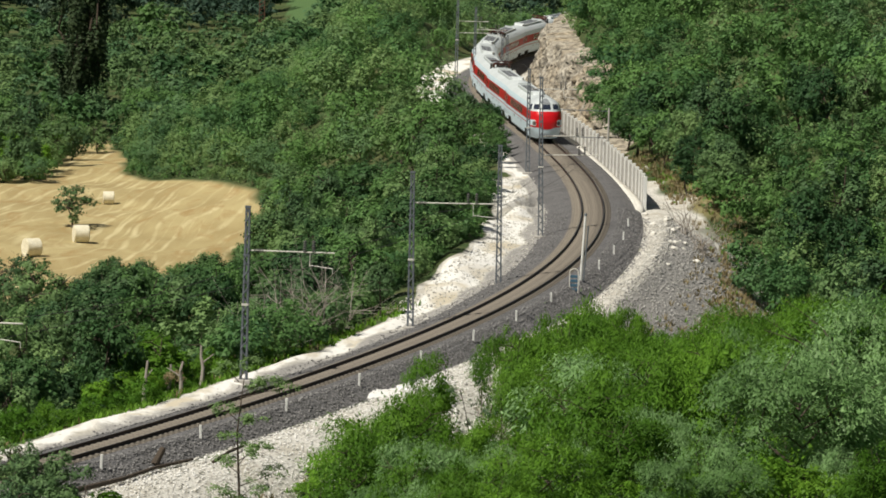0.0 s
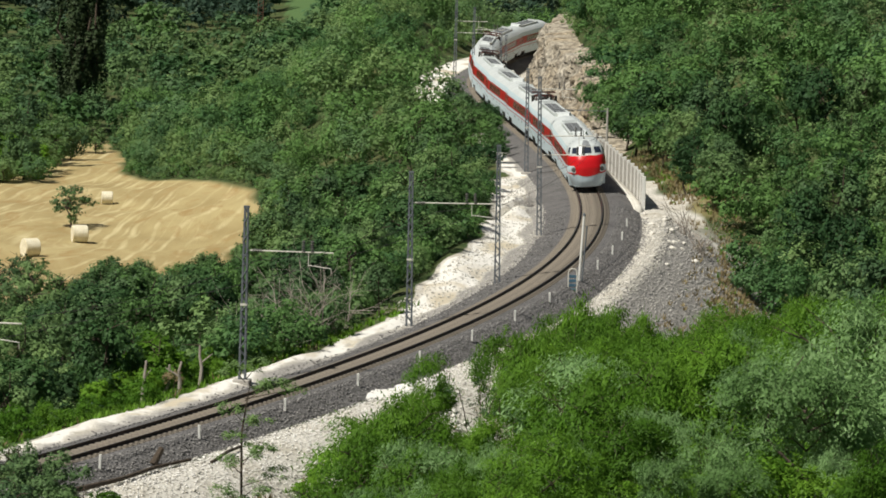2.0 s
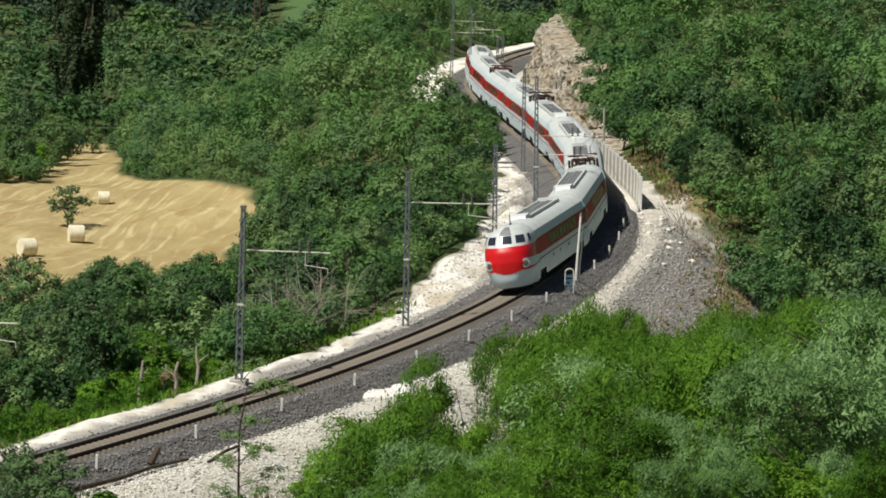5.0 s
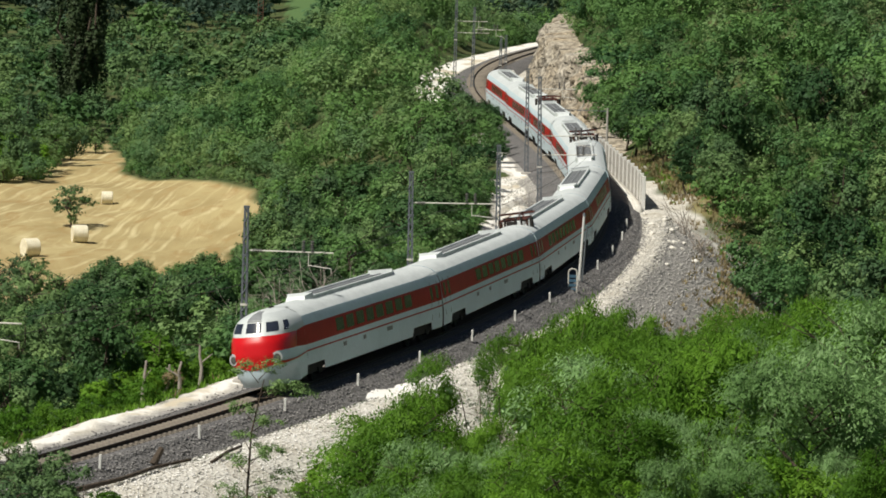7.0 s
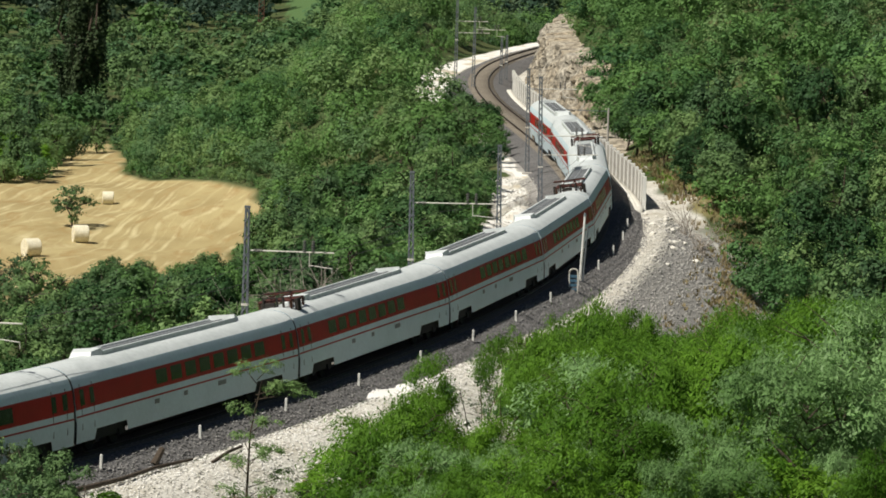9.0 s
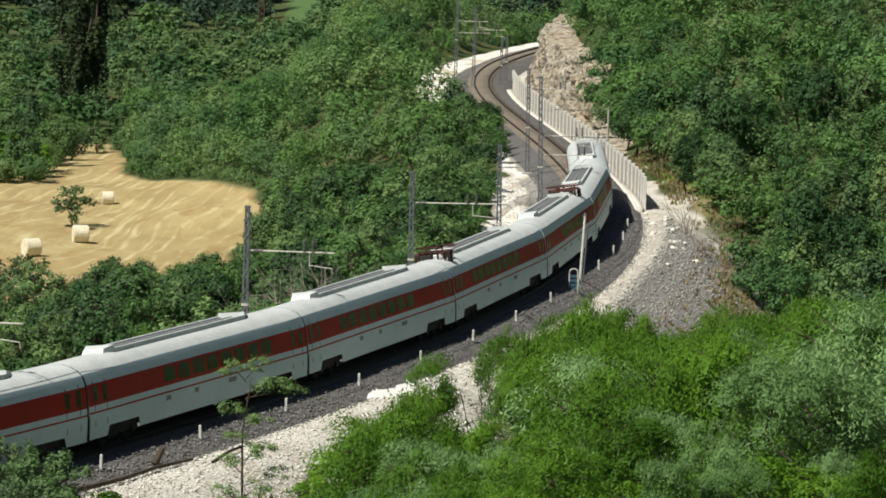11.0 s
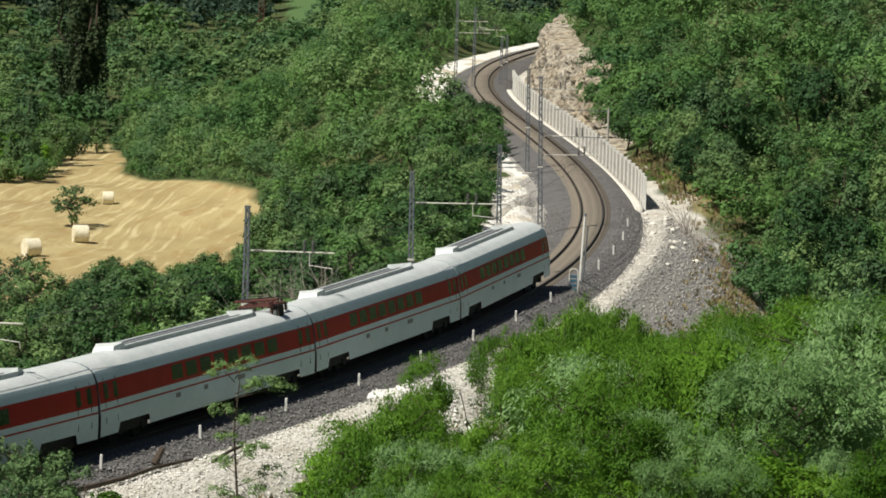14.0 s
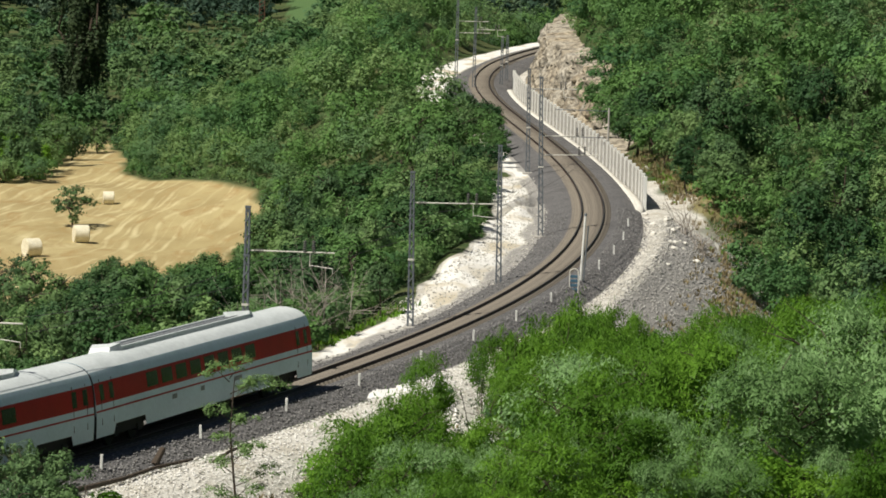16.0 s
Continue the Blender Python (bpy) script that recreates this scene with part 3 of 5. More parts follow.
def plant_all():
    rng = np.random.default_rng(77)
    # near slope: feathery locust trees
    for y in np.arange(118, 244, 9.0):
        for x in np.arange(-24, 30, 3.2):
            px, py = x + rng.uniform(-1.2, 1.2), y + rng.uniform(-2.5, 2.5)
            if not -0.103 < px / py < 0.115 or float(off_line(px, py)) < 7.0:
                continue
            h = (min(float(near_canopy(px + d, py)) for d in (-1.2, 0, 1.0)) - float(land(px, py))) * rng.uniform(0.74, 1.06)
            if 1.8 < h:
                h = min(h, 7.5)
                plant(("silver" if rng.random() < (0.36 if py < 165 else 0.07) else "locust") + ("_tall" if h > 5.4 else ""), px, py, h, "growth on the near slope", rng=rng)
    for x, y, h in ((-15.8, 166, 2.2), (-14.6, 162, 2.6), (-16.5, 169, 2.0), (-15.0, 158, 3.2), (-13.6, 157, 2.6), (-13.6, 161, 2.6), (-12.7, 160, 2.6), (-14.0, 165, 2.4), (-12.9, 164, 1.9)):
        plant("bush" if x > -13.2 else "olive", x, y, h + 0.95, "growth on the near slope", rng=rng)
    for x, y in ((-2.4, 184), (-1.5, 190), (-3.3, 177), (-4.2, 171), (-2.9, 168), (-0.9, 172), (4.6, 203), (6.0, 212), (7.4, 221)):
        plant("locust", x, y, max(2.0, float(near_canopy(x, y) - land(x, y)) * rng.uniform(0.85, 1.05)), "growth on the near slope", rng=rng)
    for x, y, h in ((-6.0, 178, 1.1), (-5.3, 182, 1.3), (-6.7, 174, 0.9), (-4.8, 184, 1.5), (-6.0, 171, 1.2), (-5.2, 172, 1.6), (-6.4, 172, 1.0), (-5.4, 176, 1.3), (-4.9, 180, 1.5), (-9.6, 166, 0.8)):
        plant("bush", x, y, h, "growth on the near slope", rng=rng)
    for x, y, h in ((-0.4, 199, 4.5), (-0.9, 196, 3.6), (-1.5, 193, 3.0)):
        plant("locust", x, y, h, "growth on the near slope", rng=rng)
    # low growth along the foot of the near slope
    for y in (105.0, 114.0, 123.0, 131.0):
        for x in np.arange(-0.03 * y, 0.108 * y, 2.2):
            px, py = x + rng.uniform(-0.8, 0.8), y + rng.uniform(-2.5, 2.5)
            plant("silver" if rng.random() < 0.45 else "locust", px, py, rng.uniform(2.2, 3.4), "growth on the near slope", rng=rng)
    # east: wooded hillside over the cutting and beyond the embankment
    for y in np.arange(246, 540, 9.0):
        for x in np.arange(8, 66, 4.0):
            px, py = x + rng.uniform(-1.6, 1.6), y + rng.uniform(-3.4, 3.4)
            u = float(off_line(px, py))
            edge = 13.5 if py < 296 else 10.5 if py < 312 else 7.2 if py < 368 else 8.0 if py < 425 else 10.4
            if u < edge or px / py > 0.118:
                continue
            h = rng.uniform(3.6, 8.2) if u > edge + 3 or py > 350 else rng.uniform(2.6, 4.4)
            key = "olive" if rng.random() < 0.2 else "oak"
            if py > 358 or u > 22:
                BULK.append((key, px, py, h))
            else:
                plant(key, px, py, h, "woods on the eastern hillside", rng=rng)
    # trees that lean out over the rim of the cutting
    for y in np.arange(318, 545, 4.2):
        u = (7.0 if y < 368 else 7.9 if y < 425 else 10.4) + rng.uniform(0, 3.2)
        p = beside(float(np.interp(y, LINE_Y, LINE_S)), u)
        h = rng.uniform(3.4, 6.0)
        if y > 385:
            BULK.append(("oak", float(p[0]), float(p[1]), h))
        else:
            plant("oak" if rng.random() < 0.6 else "olive", float(p[0]), float(p[1]), h, "woods on the eastern hillside", rng=rng)
    for y, u, h in ((352, 7.6, 4.6), (360, 7.0, 5.0), (368, 6.8, 5.4), (375, 6.6, 5.6), (382, 6.4, 5.8), (390, 6.6, 6.0), (399, 6.9, 5.6), (410, 7.4, 5.2), (372, 8.2, 6.4), (386, 8.0, 6.6)):
        p = beside(float(np.interp(y, LINE_Y, LINE_S)), u)
        plant("oak", float(p[0]), float(p[1]), h, "woods on the eastern hillside", rng=rng)
    # undergrowth between the trunks of the eastern woods
    for y in np.arange(252, 372, 6.5):
        for x in np.arange(12, 42, 3.3):
            px, py = x + rng.uniform(-1.4, 1.4), y + rng.uniform(-3, 3)
            if float(off_line(px, py)) > (13.0 if py < 296 else 10.5 if py < 312 else 7.6) and px / py < 0.115:
                BULK.append(("olive" if rng.random() < 0.5 else "oak", px, py, rng.uniform(1.4, 3.0)))
    for y in np.arange(288, 330, 4.0):
        for x in np.arange(17, 38, 2.8):
            px, py = x + rng.uniform(-1.2, 1.2), y + rng.uniform(-1.8, 1.8)
            if float(off_line(px, py)) > (10.2 if py < 312 else 8.2):
                BULK.append(("oak" if rng.random() < 0.5 else "olive", px, py, rng.uniform(2.6, 5.6)))
    # west bank below the track
    for y in np.arange(170, 345, 6.0):
        for x in np.arange(-42, 6, 3.0):
            px, py = x + rng.uniform(-1.4, 1.4), y + rng.uniform(-2.6, 2.6)
            u = float(off_line(px, py))
            edge = 6.2 + 1.0 * float(soft(py, 238, 262)) * (1 - float(soft(py, 335, 345)))
            if u > -edge or px / py < -0.118 or (py > 330 and px < field_edge(py) + 1):
                continue
            cap = float(bank_canopy(px, py) - land(px, py))
            h = min(cap * rng.uniform(0.82, 1.0), rng.uniform(3.4, 7.2))
            if u > -edge - 2.5:
                h = min(h, rng.uniform(1.3, 2.6) if py < 232 else rng.uniform(2.4, 4.4))
            if h < 1.0:
                continue
            if py > 236 and h < 4.2:
                plant("oak" if rng.random() < 0.7 else "olive", px, py, h, "woods on the western bank", rng=rng)
            elif h < 2.8 or (h < 4.2 and rng.random() < 0.25):
                plant("bush" if rng.random() < 0.85 or h > 1.7 else "dry", px, py, h, "growth on the western bank", rng=rng)
            else:
                plant("oak" if rng.random() < 0.35 else "olive", px, py, h, "woods on the western bank", rng=rng)
    # spur between the field and the line
    for y in np.arange(340, 640, 8.5):
        for x in np.arange(-56, 22, 3.7):
            px, py = x + rng.uniform(-1.7, 1.7), y + rng.uniform(-3.8, 3.8)
            u = float(off_line(px, py))
            if u > (-7.2 if py < 440 else -9.2) or px < field_edge(py) + 3.2 or px / py < -0.115:
                continue
            key, h = "oak" if rng.random() < 0.5 else "olive", rng.uniform(3.2, 7.6)
            e = float(np.interp(px / py, (-0.12, -0.05, -0.036, -0.0233, -0.015), (0.056, 0.053, 0.0485, 0.0375, 0.02)))
            h = min(h, 24.9 - e * py - float(land(px, py)))
            if h < 1.5:
                continue
            if py > 376 or px < -16:
                BULK.append((key, px, py, h))
            else:
                plant(key, px, py, h, "woods on the spur", rng=rng)
    for y in np.arange(345, 520, 6.0):
        for x in np.arange(-40, 4, 3.4):
            px, py = x + rng.uniform(-1.6, 1.6), y + rng.uniform(-2.8, 2.8)
            if px > field_edge(py) + 1.8 and float(off_line(px, py)) < -9:
                BULK.append(("olive" if rng.random() < 0.55 else "oak", px, py, rng.uniform(1.5, 3.4)))
    for y in np.arange(372, 520, 8.0):
        for x in np.arange(14, 62, 4.2):
            px, py = x + rng.uniform(-1.9, 1.9), y + rng.uniform(-3.6, 3.6)
            if float(off_line(px, py)) > 11 and px / py < 0.115:
                BULK.append(("olive" if rng.random() < 0.6 else "oak", px, py, rng.uniform(1.6, 4.0)))
    # trees on the rim of the western bank, over the masts
    for x, y, h in ((2.4, 384, 4.8), (1.6, 392, 5.0), (3.2, 376, 4.4), (2.9, 368, 4.0), (1.0, 400, 5.2), (3.8, 362, 3.4), (4.4, 357, 2.6), (2.0, 378, 4.6), (4.4, 370, 3.2), (3.9, 379, 3.9), (3.2, 389, 4.4)):
        plant("oak" if y < 390 else "olive", x, y, h, "woods on the spur", rng=rng)
    # about the field: trees at its corner, a lone one in the stubble, poplars behind
    for x, y, h in ((-40, 424, 6.5), (-43, 436, 7.5), (-38.6, 442, 6.5), (-46, 428, 7.5), (-36.6, 464, 4.5), (-49, 444, 8), (-41.5, 419, 4), (-44, 421, 4.5), (-37.6, 452, 5), (-42, 450, 8.5), (-47, 452, 9)):
        plant("olive" if x > -44 else "oak", x, y, h * 1.15, "trees at the field's corner", sink=1.3, rng=rng)
    for y in np.arange(346, 486, 3.2):
        BULK.append(("olive" if rng.random() < 0.5 else "oak", float(field_edge(y)) + rng.uniform(2.0, 3.6), y, rng.uniform(2.4, 5.0)))
    for y in np.arange(342, 488, 1.5):
        BULK.append(("olive" if rng.random() < 0.6 else "oak", float(field_edge(y)) + rng.uniform(0.7, 1.6), y, rng.uniform(1.0, 2.0)))
    for y in np.arange(421, 480, 4.5):
        for x in np.arange(-58, -38.4, 1.9):
            BULK.append(("olive" if rng.random() < 0.7 else "oak", x + rng.uniform(-0.7, 0.4), y + rng.uniform(-2, 2), rng.uniform(2.0, 4.6)))
    # thicket that hangs over the white shelf, and over the rim of the cutting
    for q in np.arange(168, 300, 1.2):
        p = beside(q, -rng.uniform(8.0, 9.8) + 1.7 * (1 - float(soft(q, 186, 200))))
        BULK.append(("oak" if rng.random() < 0.7 else "olive", float(p[0]), float(p[1]), rng.uniform(1.8, 3.8)))
    for q in np.arange(355, 480, 1.6):
        p = beside(q, 9.6 + rng.uniform(0, 4.0))
        BULK.append(("oak" if rng.random() < 0.6 else "olive", float(p[0]), float(p[1]), rng.uniform(2.2, 4.4)))
    for x in np.arange(-50, -37.5, 1.5):
        BULK.append(("oak", x, 417 + rng.uniform(0, 10), rng.uniform(2.0, 3.4)))
    for x in np.arange(-58, -33, 2.3):
        BULK.append(("olive" if rng.random() < 0.7 else "oak", x + rng.uniform(-1, 1), 489 + rng.uniform(-2, 8), rng.uniform(4.0, 7.0)))
    for x, y, h in ((-14.6, 214, 5.6), (-13.4, 212, 4.2), (-15.6, 211, 4.0)):
        plant("bush", x, y, h, "growth on the western bank", rng=rng, label="tall bright yellow-green bush on the bank")
    # the tallest trees of the bank, against the field
    for k, way in enumerate(np.linspace(-0.084, -0.0455, 17)):
        y = 296 + 14 * math.sin(k * 2.1)
        x = float(way) * y
        h = float(bank_canopy(x, y) - land(x, y)) * rng.uniform(0.93, 1.02)
        if float(off_line(x, y)) < -8:
            plant("olive" if k % 2 else "oak", x, y, h, "woods on the western bank", rng=rng)
    # slim young trees that stand out of the near growth
    for k, way in enumerate(np.linspace(0.0125, 0.046, 12)):
        y = 205 + 9 * math.sin(k * 1.9)
        x = float(way) * y
        young = plant("locust", x, y, max(2.5, float(near_canopy(x, y) - land(x, y)) + rng.uniform(0.1, 0.8)), "growth on the near slope", rng=rng)
        young.scale = (young.scale.x * 0.5, young.scale.y * 0.5, young.scale.z)
    lone = plant("thin", -31.3, 375, 4.6, rng=rng, label="small sparse crooked tree alone in the stubble field")
    lone.scale = (1.35, 1.2, 1.1)
    plant("olive", -31.1, 374, 1.9, rng=rng, label="low dark bush at the foot of a lone tree")
    for x, y, h in ((-27.6, 300, 5.8), (-29.4, 310, 5.2), (-25.6, 296, 5.0), (-29.0, 293, 5.4), (-27.0, 288, 4.8), (-30.6, 301, 5.6)):
        plant("thin", x, y, h, "growth on the western bank", rng=rng, label="thin grey-green tree at the edge of the field")
    for x, y, h in ((-39.4, 432, 4.6), (-41.6, 428, 5.2), (-44.0, 431, 5.4), (-42.6, 440, 6.4), (-46.4, 436, 6.0), (-40.0, 446, 5.0), (-38.8, 424, 2.0), (-40.6, 421, 2.2)):
        plant("bush", x, y, h, "trees at the field's corner", sink=0.5, rng=rng, label="large rounded bright green bush at the field's edge")
    for x, y, h in ((-40.6, 498, 25), (-42.6, 504, 23), (-41.4, 509, 26)):
        plant("poplar", x, y, h, "poplars behind the field", sink=3.0, rng=rng)


plant_all()
for obs, used, _ in KINDS.values():
    for ob, kept in zip(obs, used):
        if not kept:
            for o in (*ob.children, ob):
                bpy.data.objects.remove(o)


def joined_woods(name, label, items, rng, protos, mats):
    vs, tones = {k: [] for k in mats}, {k: [] for k in mats}
    for key, x, y, h in items:
        tones[key].append(rng.uniform(-0.85, 0.55))
        k = h / 6.0
        a = rng.uniform(0, 6.283)
        kind = (key, "low") if h < 3.3 and (key, "low") in protos else key
        p = protos[kind][int(rng.integers(3))] * (k * rng.uniform(0.85, 1.2), k * rng.uniform(0.85, 1.2), k)
        p = p @ np.array([[math.cos(a), math.sin(a), 0], [-math.sin(a), math.cos(a), 0], [0, 0, 1]])
        vs[key].append(p + (x, y, float(land(x, y)) - 0.3))
    keys = [k for k in mats if vs[k]]
    v = [np.concatenate(vs[k]) for k in keys]
    index = np.repeat(range(len(keys)), [len(a) // 3 for a in v])
    v = np.concatenate(v)
    ob = arrays(name, v, leaf_faces(v), [mats[k] for k in keys], index=index)
    tone = np.concatenate([np.repeat(tones[k], [len(p) for p in vs[k]]) for k in keys])
    ob.data.attributes.new("tone", "FLOAT", "POINT").data.foreach_set("value", tone)
    tagged(ob, label, "woods", kind="stuff")


def far_woods():
    """Woods and scrub beyond the field, up to the far hills, and the deep parts of the nearer woods."""
    rng = np.random.default_rng(5)
    mats = {"oak": LEAF_DARK, "olive": LEAF_OLIVE, "far": LEAF_HAZY}
    mid = {k: [leaf_cloud(np.random.default_rng(s + o), 1300, (2.8, 2.8, 2.9), 0.30, 18, low=-0.85, twigs=13, lobe=0.44) + (0, 0, 3.0) for s in (41, 42, 43)] for k, o in (("oak", 0), ("olive", 9))}
    mid.update({(k, "low"): [leaf_cloud(np.random.default_rng(s + o), 560, (3.0, 3.0, 2.9), 0.50, 14, low=-0.7, twigs=9, lobe=0.44) + (0, 0, 3.0) for s in (44, 45, 46)] for k, o in (("oak", 0), ("olive", 9))})
    joined_woods("hillside_woods", "dense green woods over the hillsides along the line", BULK, rng, mid, mats)
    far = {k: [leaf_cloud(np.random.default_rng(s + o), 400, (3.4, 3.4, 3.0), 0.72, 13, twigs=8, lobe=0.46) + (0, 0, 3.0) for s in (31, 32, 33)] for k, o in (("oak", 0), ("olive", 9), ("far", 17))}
    items = []
    for y in np.arange(488, 1080, 14.0):
        for x in np.arange(-0.125 * y, 0.13 * y, 5.4):
            px, py = x + rng.uniform(-2.8, 2.8), y + rng.uniform(-7, 7)
            u = float(off_line(px, py))
            if -10 < u < 14 or (py < 640 and u > -30 and px > field_edge(py)) or (u > 0 and not 540 < py < 640):
                continue
            gap = float(wobble(px, py * 0.5, 11, 2.0))
            if u < 0 and py < 700 and gap > 0.78:
                continue
            if py > 680 and py < 1110 and -0.038 < px / py < -0.018:
                continue
            # beyond 700 m the trees take the leaf colour with haze painted in
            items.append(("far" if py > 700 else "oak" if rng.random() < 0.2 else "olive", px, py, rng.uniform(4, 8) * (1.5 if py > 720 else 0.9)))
    low = {"bush": [leaf_cloud(np.random.default_rng(s), 900, (3.6, 3.6, 2.6), 0.46, 12, slim=0.5, droop=0.3, low=-0.5, twigs=14) + (0, 0, 2.6) for s in (61, 62, 63)]}
    spots = [("bush", x + rng.uniform(-0.7, 0.7), y + rng.uniform(-1.5, 1.5), rng.uniform(1.5, 2.4)) for y in np.arange(112, 158, 4.0) for x in np.arange(-0.028 * y, 0.112 * y, 1.5)]
    for y in np.arange(160, 204, 2.4):
        for x in np.arange(-0.028 * y, 0.016 * y, 1.1):
            px, py = x + rng.uniform(-0.5, 0.5), y + rng.uniform(-1.2, 1.2)
            h = float(near_canopy(px, py) - land(px, py))
            if float(off_line(px, py)) > 6.3 and h > 0.6 and rng.random() < 0.8:
                spots.append(("bush", px, py, min(h * 1.1, rng.uniform(0.7, 1.8))))
    for s in np.arange(86, 178, 0.8):
        p = beside(s, -rng.uniform(6.0, 9.4))
        spots.append(("bush", float(p[0]), float(p[1]), rng.uniform(0.8, 2.2)))
    joined_woods("slope_undergrowth", "dense bright green undergrowth on the slopes by the line", spots, rng, low, {"bush": LEAF_BRIGHT})
    joined_woods("far_woods", "distant dark green woods and scrub, the farthest tinted bluish for haze", items, rng, far, mats)


far_woods()


def grass_tufts():
    """Dry and green grass on the open banks."""
    rng = np.random.default_rng(8)
    s = np.concatenate([rng.uniform(276, 326, 1100), rng.uniform(205, 276, 700), rng.uniform(100, 200, 700), rng.uniform(100, 300, 900)])
    u = np.concatenate([rng.uniform(6.0, 11.0, 1100), rng.uniform(8.6, 11.0, 700), -rng.uniform(4.9, 7.0, 700), rng.uniform(7.0, 12.0, 900)])
    p = beside(s, u)
    p[:, 2] = land(p[:, 0], p[:, 1])
    n, k = len(p), 7
    w = rng.uniform(0, 6.283, (n, k))
    h = rng.uniform(0.25, 0.70, (n, k)) * rng.uniform(0.6, 1.2, (n, 1)) * np.where(u < 0, 0.5, 0.5)[:, None]
    base = p[:, None] + np.stack([np.cos(w), np.sin(w), 0 * w], -1) * 0.10
    tip = base + np.stack([np.cos(w) * h * 0.5, np.sin(w) * h * 0.5, h], -1)
    side = np.stack([-np.sin(w), np.cos(w), 0 * w], -1) * 0.05
    v = np.stack([base - side, base + side, tip + side * 0.2, tip - side * 0.2], 2).reshape(-1, 3)
    index = np.repeat((rng.random(n) < np.where(u < 0, 0.06, 0.88)).astype(int), k)
    tagged(arrays("bank_grass", v, quads(len(v) // 4), [LEAF_BRIGHT, LEAF_DRY], index=index), "dry and green grass tufts on the banks", "grass", kind="stuff")


grass_tufts()

# ---- the train ----
# half widths and heights of the coach's cross-section, from the skirt to the crown
SECTION = ((1.30, 0.50), (1.36, 0.95), (1.405, 1.4), (1.41, 2.0), (1.395, 2.45), (1.36, 2.85), (1.25, 3.17), (1.03, 3.39), (0.74, 3.54), (0.38, 3.645), (0.0, 3.68))
HALF = 12.62


def half_width(z):
    return float(np.interp(z, [b for _, b in SECTION], [a for a, _ in SECTION]))


def side_grid(bm, ys, prof, both=True, lift=0.0):
    """Panels of the coach's skin along ys; prof is a list of (half width, height)."""
    for sign in ((-1, 1) if both else (-1,)):
        rows = [[bm.verts.new((sign * (w + lift), y, z)) for w, z in prof(y)] for y in ys]
        for a, b in zip(rows, rows[1:]):
            for i in range(len(a) - 1):
                q = (a[i], a[i + 1], b[i + 1], b[i])
                bm.faces.new(q if sign < 0 else q[::-1])
    return bm


def skirt(y):
    """The lower edge of the skirt, cut away over the bogies."""
    d = abs(abs(y) - 9.0)
    return 0.50 + 0.40 * (1 - soft(d, 1.55, 1.75))


def coach_body(car, y0, y1):
    ys = [y for y in (-12.62, -10.76, -10.74, -10.56, -10.54, -7.46, -7.44, -7.26, -7.24, -3.6, 0, 3.6, 7.24, 7.26, 7.44, 7.46, 10.54, 10.56, 10.74, 10.76, 12.62) if y0 - 0.01 <= y <= y1 + 0.01]
    if ys[-1] < y1:
        ys.append(y1)
    prof = lambda y: [(half_width(max(z, float(skirt(y)))), max(z, float(skirt(y)))) for _, z in SECTION[:7]]
    part("side_wall", side_grid(bmesh.new(), ys, prof), COACH_WHITE, car, smooth=True)
    bm = bmesh.new()
    arc = [(-w, z) for w, z in SECTION[6:]] + [(w, z) for w, z in SECTION[6:-1][::-1]]
    yr = [y0 + (y1 - y0) * i / 8 for i in range(9)]
    rows = [[bm.verts.new((x, y, z)) for x, z in arc] for y in yr]
    for a, b in zip(rows, rows[1:]):
        for i in range(len(a) - 1):
            bm.faces.new((a[i], b[i], b[i + 1], a[i + 1]))
    part("roof", bm, COACH_ROOF, car, "pale grey roof streaked with dirt", smooth=True)
    # end walls
    for y in ((y0, y1) if y1 > 12 else (y0,)):
        bm = bmesh.new()
        vs = [bm.verts.new((s * w * 0.995, y, z)) for s, lst in ((-1, SECTION[2:]), (1, SECTION[2:-1][::-1])) for w, z in lst]
        bm.faces.new(vs)
        part("end_wall", bm, COACH_WHITE, car)
    bm = bmesh.new()
    box(bm, -1.15, 1.15, y0 + 0.2, y1 - 0.2, 0.62, 0.95)
    part("underframe", bm, UNDER, car)
    ys2 = [y0 + (y1 - y0) * i / 6 for i in range(7)]
    part("red_band", side_grid(bmesh.new(), ys2, lambda y: [(half_width(z), z) for z in (1.84, 2.0, 2.2, 2.45, 2.6, 2.72)], lift=0.006), COACH_RED, car, "dark red band along the windows")
    part("red_line", side_grid(bmesh.new(), ys2, lambda y: [(half_width(z), z) for z in (1.525, 1.595)], lift=0.006), COACH_RED, car, "thin dark red line")


PANE = {}


def pane(car, y, w, side, z0=2.02, z1=2.72, name="window", mat=None, label=""):
    key = (w, side, z0, z1)
    if key not in PANE:
        bm = bmesh.new()
        zs = (z0, (z0 + z1) / 2, z1)
        outer = [[(side * (half_width(z) + d), yy, z) for z in zs] for d in (0.014, -0.02) for yy in (-w / 2, w / 2)]
        vs = [[bm.verts.new(p) for p in col] for col in outer]
        for i in range(2):
            bm.faces.new((vs[0][i], vs[0][i + 1], vs[1][i + 1], vs[1][i]))
        for p, q in ((0, 2), (1, 3)):
            for i in range(2):
                bm.faces.new((vs[p][i], vs[p][i + 1], vs[q][i + 1], vs[q][i]))
        bmesh.ops.recalc_face_normals(bm, faces=bm.faces)
        ob = part(name, bm, mat or TINTED, car, label)
        PANE[key] = ob.data
        ob.location.y = y
        return ob
    ob = new(name, PANE[key])
    ob.parent = car
    ob.location.y = y
    if label:
        ob["label"] = label
    return ob


SHARED = {}


